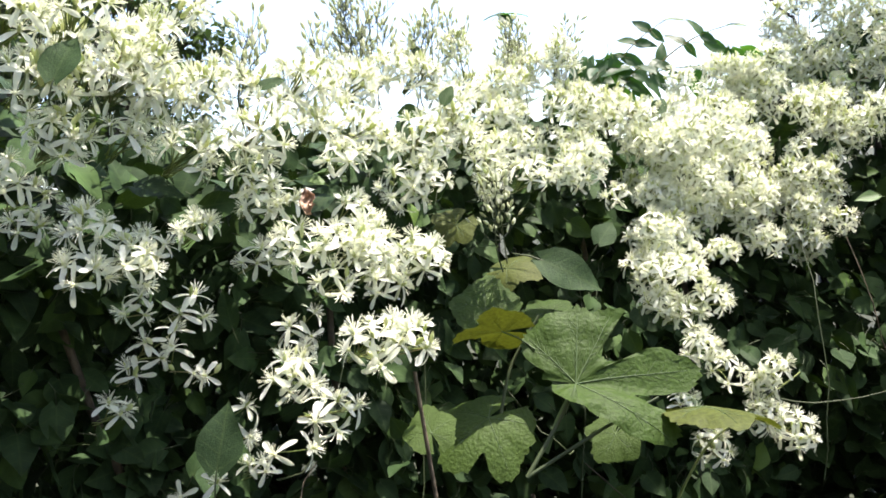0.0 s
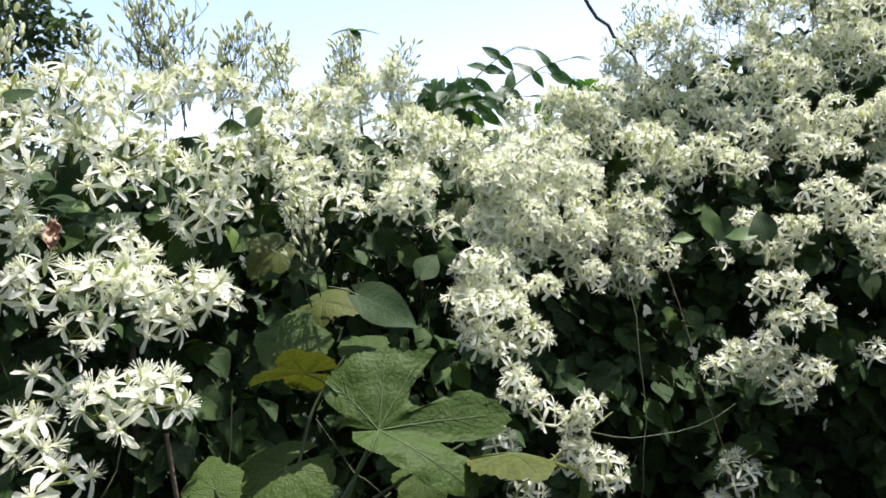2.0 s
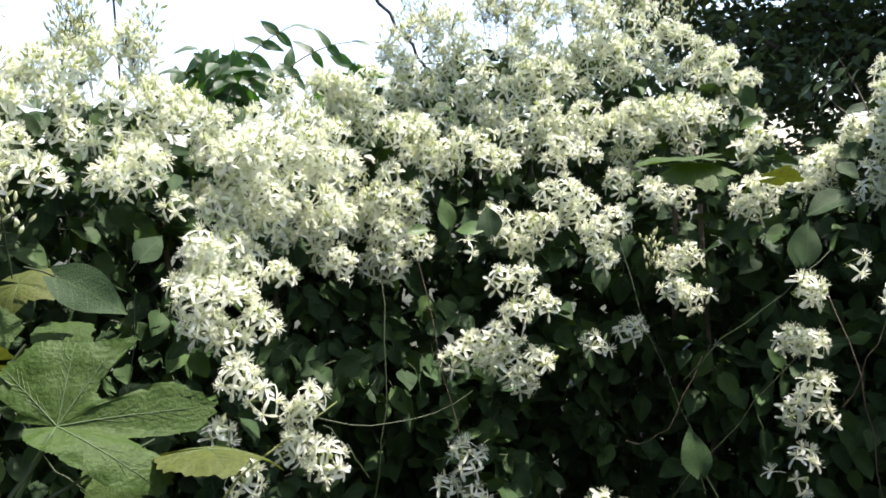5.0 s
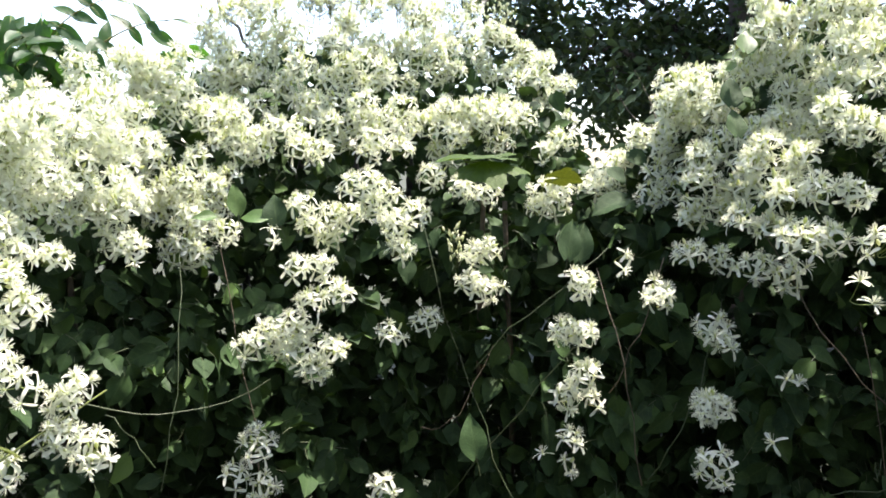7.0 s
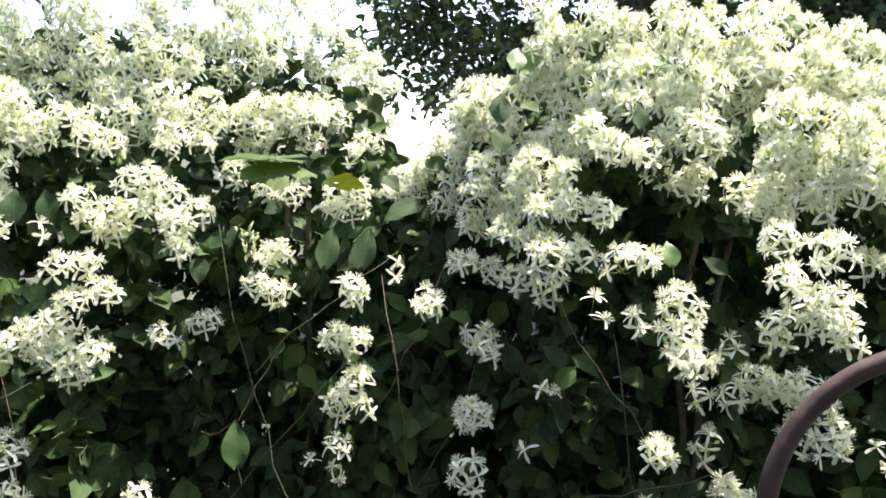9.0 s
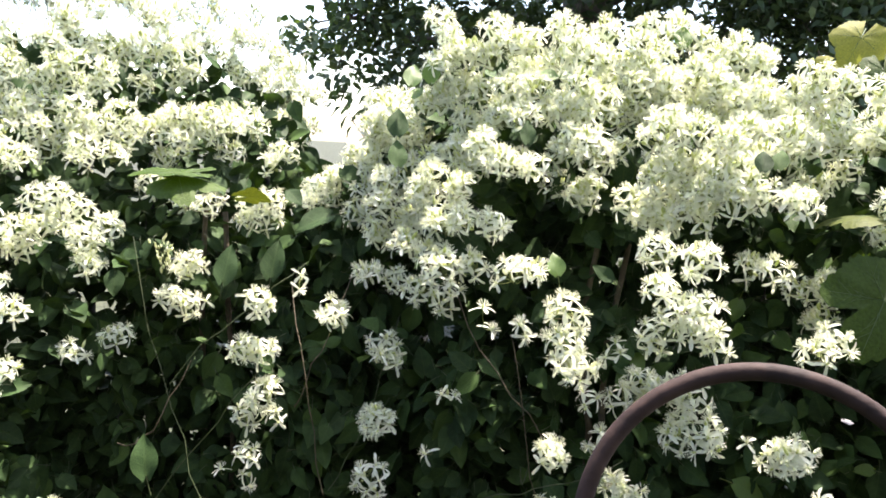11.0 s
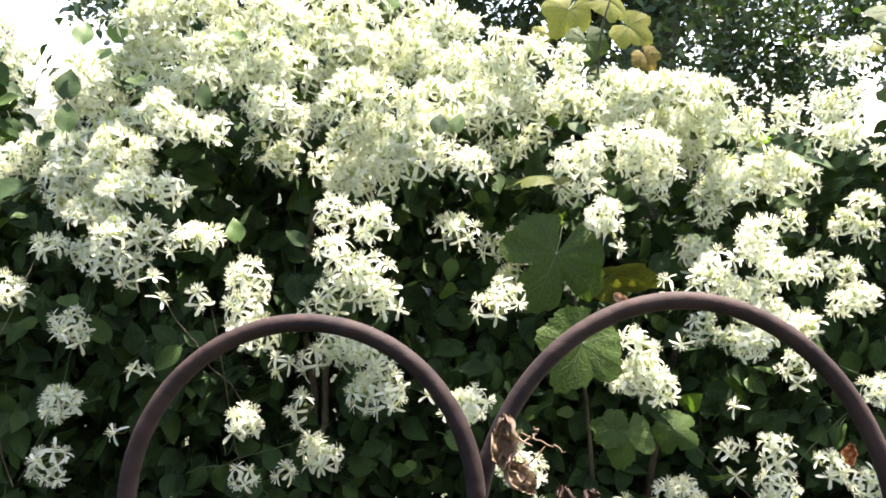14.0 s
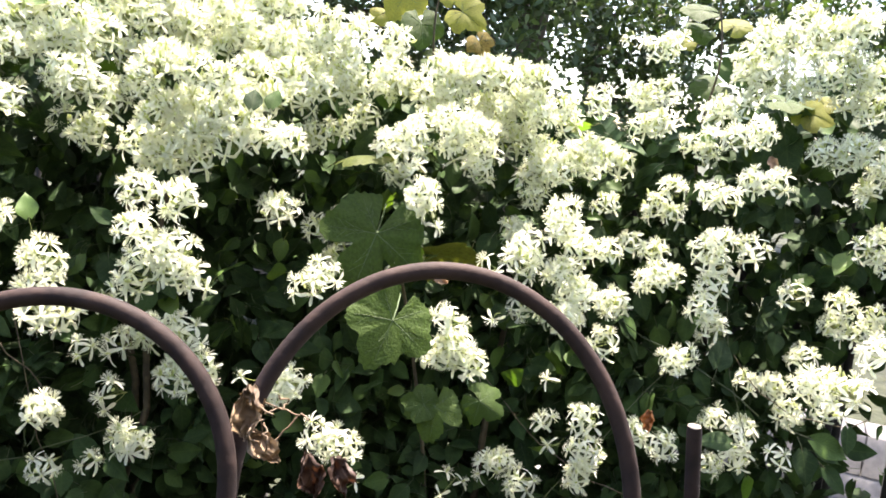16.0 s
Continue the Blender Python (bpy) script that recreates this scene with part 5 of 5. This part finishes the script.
cane(low_grape, [(0.20, 0.80, 1.10), (0.25, 0.775, 1.205), (0.305, 0.78, 1.235), (0.365, 0.785, 1.268)], 0.0016, 0.0009, STALK)
cane(face_grape, [(1.55, 0.02, -0.02), (1.56, 0.07, 1.0), (1.50, 0.10, 1.30), (1.43, 0.10, 1.44)])
cane(top_grape, [(1.85, 0.15, -0.02), (1.80, 0.18, 1.3), (1.74, 0.21, 1.62), (1.68, 0.19, 1.74), (1.70, 0.17, 1.84)], 0.004, 0.001)
cane(end_grape, [(1.98, -0.28, -0.02), (1.97, -0.24, 1.3), (1.93, -0.20, 1.58), (1.85, -0.24, 1.70), (1.88, -0.21, 1.84)], 0.004, 0.001)
cane(mound_grape, [(1.12, 1.05, -0.02), (1.10, 1.05, 1.2), (1.0, 1.02, 1.50)])


# ---- pinnate shoots over the hedge ----
def pinnate(owner, base, tip, pairs, size, sag, seed):
    rng = np.random.default_rng(seed)
    pts = bend(base, tip, sag, rng, 14)
    bag = Bag()
    v, q = tube(pts, np.linspace(0.0022, 0.0008, 14), 5)
    bag.add(v, q, 0)
    child("rachis", bag.mesh("rachis", [STALK]), owner)
    along = unit(np.asarray(tip) - np.asarray(base))
    flat = unit(cross(along, outward(np.asarray(base))))
    for i in range(pairs):
        p = pts[int(3 + i * 10 / pairs)]
        for sgn in (-1, 1):
            t = flat * sgn * 0.9 + along * 0.45 + np.array([0, 0, -0.35]) + rng.normal(0, 0.12, 3)
            n = np.array([0, 0, 0.35]) + outward(p) * 0.9 + rng.normal(0, 0.25, 3)
            ob = child("leaflet", SHOOT_MESH[rng.integers(4)], owner)
            ob.matrix_basis = matrix(turn_to(n, t), p, size * rng.uniform(0.85, 1.1) * (1 - 0.25 * i / pairs))
    ob = child("leaflet", SHOOT_MESH[0], owner)
    ob.matrix_basis = matrix(turn_to(np.array([0, 0, 1.0]) + outward(np.asarray(tip)) * 0.5, along + np.array([0, 0, -0.3])), tip, size * 0.8)


SHOOT_MESH = [template_mesh("leaflet", leaf_template(np.random.default_rng(40 + i), 0.48, 0.25, 0.02), [SHOOT, STALK]) for i in range(4)]
shoot = tagged(holder("tree_seedling", 0.40, 1.62), "young green tree shoot with pinnate leaves against the sky", "sapling")
stem_bag = Bag()
stem_bag.add(*tube(bend((0.40, 1.62, -0.02), (0.36, 1.52, 1.66), (0.02, 0.03, 0), np.random.default_rng(1), 10), np.linspace(0.010, 0.003, 10), 7))
child("stem", stem_bag.mesh("stem", [TWIG]), shoot)
pinnate(shoot, (0.35, 1.52, 1.63), (0.475, 1.43, 1.785), 5, 0.055, (-0.02, 0, 0.02), 1)
pinnate(shoot, (0.36, 1.52, 1.62), (0.30, 1.45, 1.74), 4, 0.055, (0.0, 0, 0.02), 2)
pinnate(shoot, (0.37, 1.53, 1.61), (0.41, 1.40, 1.70), 4, 0.060, (0.0, 0, 0.02), 3)
pinnate(shoot, (0.40, 1.52, 1.64), (0.58, 1.40, 1.755), 4, 0.050, (0.0, 0, 0.03), 4)
for i, tip in enumerate(((0.27, 1.46, 1.70), (0.21, 1.45, 1.67), (0.50, 1.42, 1.69), (0.33, 1.43, 1.71))):
    pinnate(shoot, (0.36, 1.52, 1.60 + 0.01 * i), tip, 4, 0.055, (0, 0, 0.03), 11 + i)
rng_shoot = np.random.default_rng(77)
for k in range(26):
    right = k >= 18
    p = np.array([rng_shoot.uniform(0.29, 0.42), rng_shoot.uniform(1.42, 1.50), rng_shoot.uniform(1.64, 1.74)])
    if right:
        p = np.array([rng_shoot.uniform(0.50, 0.62), rng_shoot.uniform(1.38, 1.46), rng_shoot.uniform(1.67, 1.745)])
    ob = child("leaflet", SHOOT_MESH[rng_shoot.integers(4)], shoot)
    ob.matrix_basis = matrix(turn_to(outward(p) * 0.9 + rng_shoot.normal(0, 0.4, 3), np.array([rng_shoot.normal(0, 0.6), 0, -0.6 + rng_shoot.normal(0, 0.4)])), p, rng_shoot.uniform(0.040, 0.062))
small_shoot = tagged(holder("tree_seedling", 0.16, 1.50), "small dark shoot with a few leaves against the sky", "sapling")
stem_bag = Bag()
stem_bag.add(*tube(bend((0.16, 1.50, -0.02), (0.170, 1.44, 1.835), (0.01, 0.03, 0), np.random.default_rng(2), 10), np.linspace(0.008, 0.002, 10), 6))
child("stem", stem_bag.mesh("stem", [TWIG]), small_shoot)
for n, t, s in (((0, -0.3, 1), (0.9, 0, 0.25), 0.05), ((0, -0.5, 1), (-0.8, 0, 0.2), 0.04), ((0, -0.7, 0.6), (0.2, -0.2, -0.8), 0.045), ((0.3, -0.7, 0.6), (-0.3, -0.2, -0.8), 0.04)):
    ob = child("leaf", SHOOT_MESH[1], small_shoot)
    ob.matrix_basis = matrix(turn_to(n, t), (0.170, 1.44, 1.835), s)


# ---- arched steel hoops in front of the hedge ----
def hoop(owner, cx, cy, cz, phi, a, b, lean, r):
    d = np.array([math.cos(phi), math.sin(phi), 0])
    u = np.array([-math.sin(phi) * math.sin(lean), math.cos(phi) * math.sin(lean), math.cos(lean)])
    c = np.array([cx, cy, cz])
    pts = []
    for sgn, order in ((1, 1), (-1, -1)):
        leg = []
        for f in np.linspace(0, 1, 14):
            down = f * (cz + 0.05)
            off = u * -min(down, 0.25)
            p = c + d * a * sgn + off
            if down > 0.25:
                p = np.array([p[0], p[1], p[2] - (down - 0.25)])
            leg.append(p)
        arc = leg[::-1] if sgn == 1 else leg
        if sgn == 1:
            pts += arc
            pts += [c + d * a * math.cos(s) + u * b * math.sin(s) for s in np.linspace(0.04, np.pi - 0.04, 56)]
        else:
            pts += arc
    bag = Bag()
    v, q = tube(pts, r, 14)
    bag.add(v, q, 0)
    child("hoop", bag.mesh("hoop", [RUST]), owner)


hoops = tagged(holder("hoop_edging", 0.90, -0.12), "arched garden edging of rusty brown steel tube", "garden edging")
hoop(hoops, 0.839, -0.026, 1.352, 2.119, 0.103, 0.105, -0.282, 0.0055)
hoop(hoops, 0.9618, -0.2138, 1.337, 2.129, 0.1222, 0.147, -0.265, 0.0055)

stake = tagged(holder("garden_stake", 1.053, -0.343), "cut brown steel tube standing beside the hoops", "stake")
bag = Bag()
bag.add(*tube([(1.053 + 0.047 * (1.396 - z), -0.343 - 0.088 * (1.396 - z), z) for z in (-0.05, 0.5, 1.0, 1.393, 1.396)], [0.0047, 0.0047, 0.0047, 0.0047, 0.0043], 16))
child("shaft", bag.mesh("shaft", [RUST]), stake)
bag = Bag()
bag.add(*tube([(1.053, -0.343, 1.3958), (1.053, -0.343, 1.3966), (1.053, -0.343, 1.3967)], [0.0042, 0.0040, 0.0001], 16))
child("cut_top", bag.mesh("cut_top", [CUT]), stake, "pale cut end")


# withered leaf and tendrils caught where the hoops meet
def crumpled(seed, size, mat):
    k = 19
    v, uv = [], []
    for i in range(k):
        for j in range(k):
            x, y = (j / (k - 1) - 0.5), i / (k - 1)
            wdt = math.sin(math.pi * (0.06 + 0.90 * y) ** 0.8) * (0.8 + 0.35 * noise.noise(Vector((y * 5, seed * 1.7, (x > 0) * 3.0))))
            n1 = noise.noise(Vector((x * 3 + seed, y * 3, 0.3)))
            n2 = 1 - 2.6 * abs(noise.noise(Vector((x * 5, y * 5 + seed, 1.3))))
            n3 = 1 - 2.6 * abs(noise.noise(Vector((x * 11 + seed, y * 11, 2.3))))
            roll = 2.6 * x * (0.6 + 0.8 * y)
            v.append((math.sin(roll) * wdt * 0.34 + 0.09 * n1 + 0.04 * n3, y * (0.92 + 0.12 * n1) + 0.05 * n2, (1 - math.cos(roll)) * wdt * 0.34 + 0.16 * n2 + 0.05 * n3 + 0.2 * n1))
            uv.append((x, y))
    bag = Bag()
    bag.add(np.array(v) * size, strip_grid(k, k), 0, np.array(uv))
    return bag.mesh("leaf", [mat])


def dead_leaf(seed, at, normal, tip, size, mat, text):
    ob = new("dead_leaf", crumpled(seed, size, mat))
    ob.matrix_world = matrix(turn_to(normal, tip), at)
    tagged(ob, text, "dead leaf", "withered leaves")


dead_leaf(3, (0.892, -0.128, 1.420), (-0.7, -0.6, 0.2), (-0.06, 0.0, -1), 0.030, DRY, "crumpled tan dead leaf caught between the hoops")
dead_leaf(8, (0.888, -0.130, 1.394), (-0.6, -0.7, 0.5), (0.30, -0.45, -0.55), 0.026, DRY, "curled brown dead leaf between the hoops")
dead_leaf(14, (0.905, -0.160, 1.385), (-0.7, -0.5, 0.1), (0.1, -0.15, -1), 0.028, DRYRED, "withered dark brown leaf hanging from a tendril")
dead_leaf(17, (0.915, -0.170, 1.382), (-0.4, -0.7, 0.1), (0.12, -0.25, -1), 0.026, DRYRED, "withered dark brown leaf hanging from a tendril")
dead_leaf(31, (-0.095, 0.557, 1.520), (0.2, -0.9, 0.3), (-0.1, 0.0, -1), 0.022, PINKISH, "withered pinkish leaf among white clematis flowers")
dead_leaf(35, (1.508, -0.249, 1.237), (-0.9, 0.1, 0.3), (0.1, -0.2, -1), 0.030, ORANGE, "orange brown dead leaf caught in the hedge")
dead_leaf(38, (1.780, -0.330, 1.560), (-0.9, 0.1, 0.3), (0.1, -0.5, -0.7), 0.030, PINKISH, "dry pinkish leaf among the grape leaves")
dead_leaf(42, (1.385, 0.010, 1.388), (-0.8, -0.5, 0.2), (0.4, -0.5, -0.4), 0.024, PINKISH, "pale dry leaf scrap hanging in the hedge")
tend = tagged(holder("dry_tendril", 0.90, -0.14, 1.40), "dry brown tendrils wound round the steel hoops", "tendril")
trng = np.random.default_rng(77)
for k in range(6):
    a = np.array([0.893, -0.138, 1.395 + 0.012 * trng.uniform(-1, 2)])
    c = a + np.array([trng.uniform(-0.01, 0.03), trng.uniform(-0.03, 0.005), trng.uniform(-0.02, 0.015)])
    bag = Bag()
    bag.add(*tube(bend(a, c, trng.normal(0, 0.010, 3), trng, 12, 0.0008), 0.0005, 5))
    child("strand", bag.mesh("strand", [DRY]), tend)


# ---- black iron fence in the hedge ----
def fence():
    line = [np.array(p) for p in ((-0.75, 1.08), (0.42, 1.52), (1.42, 0.94), (2.10, -0.50), (2.34, -1.20))]
    fence_ob = tagged(holder("iron_fence", 1.6, 0.2), "black iron picket fence overgrown with clematis", "fence")
    posts = []
    picket = None
    for a, b in zip(line[:-1], line[1:]):
        n = int(np.linalg.norm(b - a) / 0.105)
        for i in range(n):
            posts.append(a + (b - a) * i / n)
        for z in (0.18, 1.32):
            bag = Bag()
            d = unit(b - a)
            s = np.array([-d[1], d[0]]) * 0.008
            v = []
            for e in (a, b):
                v += [(*(e - s), z - 0.012), (*(e + s), z - 0.012), (*(e + s), z + 0.012), (*(e - s), z + 0.012)]
            bag.add(v, [(0, 1, 5, 4), (1, 2, 6, 5), (2, 3, 7, 6), (3, 0, 4, 7), (3, 2, 1, 0), (4, 5, 6, 7)], 0)
            child("rail", bag.mesh("rail", [IRON]), fence_ob)
    bag = Bag()
    box(bag, (-0.007, -0.007, -0.03), (0.007, 0.007, 1.46), 0, 0.0015)
    bag.add(*tube([(0, 0, 1.458), (0, 0, 1.475), (0, 0, 1.52)], [0.009, 0.010, 0.001], 6))
    picket = bag.mesh("picket", [IRON])
    for p in posts:
        ob = child("picket", picket, fence_ob)
        ob.matrix_basis = Matrix.Translation((p[0], p[1], 0))
    bag = Bag()
    box(bag, (-0.016, -0.016, -0.05), (0.016, 0.016, 1.50), 0, 0.002)
    post = bag.mesh("post", [IRON])
    for p in ((0.42, 1.55), (1.44, 0.97), (2.13, -0.48)):
        ob = child("post", post, fence_ob)
        ob.matrix_basis = Matrix.Translation((p[0], p[1], 0))


fence()


# ---- paved yard and low block wall beyond the fence ----
def paved_yard():
    pad = new("pavement")
    tagged(pad, "pale sunlit concrete paving with a rounded corner", "pavement", kind="structure")
    bag = Bag()
    outline = [(2.55, -4.2)] + [(3.15 - 0.6 * math.cos(a), 0.2 + 0.6 * math.sin(a)) for a in np.linspace(0, math.pi / 2, 9)] + [(4.19, 0.8)]
    v, k = [], len(outline)
    for x, y in outline:
        for f, z in ((0.0, 0.0), (0.0, 0.045), (0.5, 0.047), (1.0, 0.045)):
            v.append((x + (4.19 - x) * f, y, z))
    bag.add(v, strip_grid(k, 4), 0)
    child("slab", bag.mesh("slab", [CONCRETE]), pad)
    low = tagged(new("wall_low"), "low grey concrete block wall beside the paving", "wall", kind="structure")
    bag = Bag()
    box(bag, (-0.10, -0.197, 0), (0.10, 0.197, 0.19), 0, 0.008)
    blk = bag.mesh("block", [BLOCK])
    for row in range(2):
        for i in range(13):
            ob = child("block", blk, low)
            ob.matrix_basis = Matrix.Translation((4.30, -4.0 + i * 0.402 + (0.2 if row else 0), row * 0.193))


paved_yard()


# ---- trees ----
def tree(x, y, height, crowns, leaf, count, seed, text):
    """Trunk, limbs to each crown lobe, and many small leaves in clumps. crowns: (dx, dy, z, radius)."""
    rng = np.random.default_rng(seed)
    owner = tagged(holder("tree", x, y), text, "tree", "trees behind the hedge")
    bag = Bag()
    trunk = bend((x, y, -0.1), (x + rng.normal(0, 0.2), y, height * 0.75), (0.1, 0.05, 0), rng, 12, 0.03)
    bag.add(*tube(trunk, np.linspace(0.05 * height ** 0.8, 0.02, 12), 10))
    child("trunk", bag.mesh("trunk", [BARK]), owner)
    limbs, crown = Bag(), Bag()
    total = sum(c[3] ** 2 for c in crowns)
    for dx, dy, z, r in crowns:
        c = np.array([x + dx, y + dy, z])
        s = trunk[min(11, max(3, int(11 * min(1.0, (z - 0.5) / (height * 0.75)))))]
        limbs.add(*tube(bend(s, c, (0, 0, 0.15 * r), rng, 8, 0.04), np.linspace(0.05, 0.012, 8), 6))
        clumps = max(6, int(count * r * r / total / 52))
        for k in range(clumps):
            d = unit(rng.normal(0, 1, 3))
            m = c + d * r * rng.uniform(0.1, 1.0) ** 0.6 * np.array([1, 1, 0.8])
            if k % 2 == 0:
                limbs.add(*tube(bend(c, m, (0, 0, 0.05), rng, 4, 0.02), np.linspace(0.012, 0.003, 4), 4))
            for j in range(52):
                p = m + rng.normal(0, 0.125 * r ** 0.5, 3)
                tpl = FAR_LEAF
                ax = turn_to(np.array([0, 0, 0.7]) + rng.normal(0, 0.6, 3), rng.normal(0, 1, 3) + np.array([0, 0, -0.4]))
                crown.add(place(tpl[0], ax, p, leaf * rng.uniform(0.7, 1.25)), tpl[1], 0)
    child("branchwork", limbs.mesh("branchwork", [BARK]), owner, "", "stuff")
    child("crown", crown.mesh("crown", [CANOPY]), owner, "many small dark green leaves", "stuff")


FAR_LEAF = (np.array([(0, 0, 0), (0.26, 0.3, 0.05), (0, 0.45, -0.02), (-0.26, 0.3, 0.05), (0.17, 0.7, 0.0), (0, 1.0, -0.12), (-0.17, 0.7, 0.0)]),
            np.array([(0, 1, 2, 3), (3, 2, 5, 6), (2, 1, 4, 5)]))
tree(-3.7, 6.2, 9.5, [(0.5, -0.3, 3.1, 1.0), (1.2, 0.1, 2.4, 0.7), (-0.9, 0, 4.2, 1.5), (-1.6, -0.6, 3.0, 1.2), (-2.6, -1.5, 3.2, 1.3), (0, 0, 5.6, 1.7)], 0.085, 14000, 3, "green leafy tree standing behind the hedge")
tree(-2.7, 6.2, 4.5, [(0.80, -0.2, 2.95, 0.42), (0.45, -0.2, 3.4, 0.62), (0.45, -0.2, 2.5, 0.55), (-0.5, 0, 3.2, 0.9)], 0.07, 9000, 5, "small leafy tree behind the hedge in open light")
tree(6.2, 4.3, 10.5, [(1.6, 1.2, 7.4, 1.3), (-1.6, 0.6, 3.3, 1.0), (-2.0, 0.9, 2.6, 0.75), (-1.2, 0.7, 2.3, 0.75), (-0.5, 0.2, 2.4, 0.8), (-0.6, 0.8, 2.4, 0.8), (-0.25, 0.6, 1.8, 0.7), (0.1, 0.46, 2.5, 0.8), (-0.2, -0.5, 3.4, 1.2), (0.9, -0.9, 2.5, 1.0), (1.1, -1.7, 3.5, 1.3), (0.7, -0.3, 5.0, 1.8), (-0.8, 0.2, 4.6, 1.2)], 0.10, 32000, 4, "dark shaded tree with gaps of bright sky")
tree(7.6, 2.2, 7.5, [(-0.8, 0.6, 3.2, 1.1), (-0.6, 0.0, 2.2, 1.0), (0, -0.6, 3.6, 1.4), (0.2, 0.6, 5.2, 1.9)], 0.10, 14000, 6, "dark green tree with a dense low crown")
tree(14.5, 3.4, 9.0, [(-1.0, 0.5, 4.0, 1.8), (-0.5, -1.5, 3.4, 1.7), (0.5, 1.2, 5.5, 2.2), (0, -0.5, 2.2, 1.6), (0.2, -3.0, 4.2, 1.9)], 0.14, 20000, 8, "distant leafy tree with light through its crown")
tree(12.5, -2.2, 8.0, [(0, 0.5, 3.6, 1.6), (0.4, -1.3, 3.0, 1.5), (0, -0.4, 5.2, 1.9), (0.3, 0.3, 2.0, 1.4)], 0.13, 16000, 9, "distant green tree beyond the fence")

# a dark cable, set into the mound instead of hanging farther off
bag = Bag()
bag.add(*tube(bend((0.74, 1.36, 1.66), (0.545, 1.43, 1.98), (0.012, 0, -0.02), np.random.default_rng(4), 16, 0.002), np.linspace(0.0028, 0.0040, 16), 7))
child("dead_cane", bag.mesh("dead_cane", [RUBBER]), VINES[2][2], "dark cable against the sky, ending in the mound")
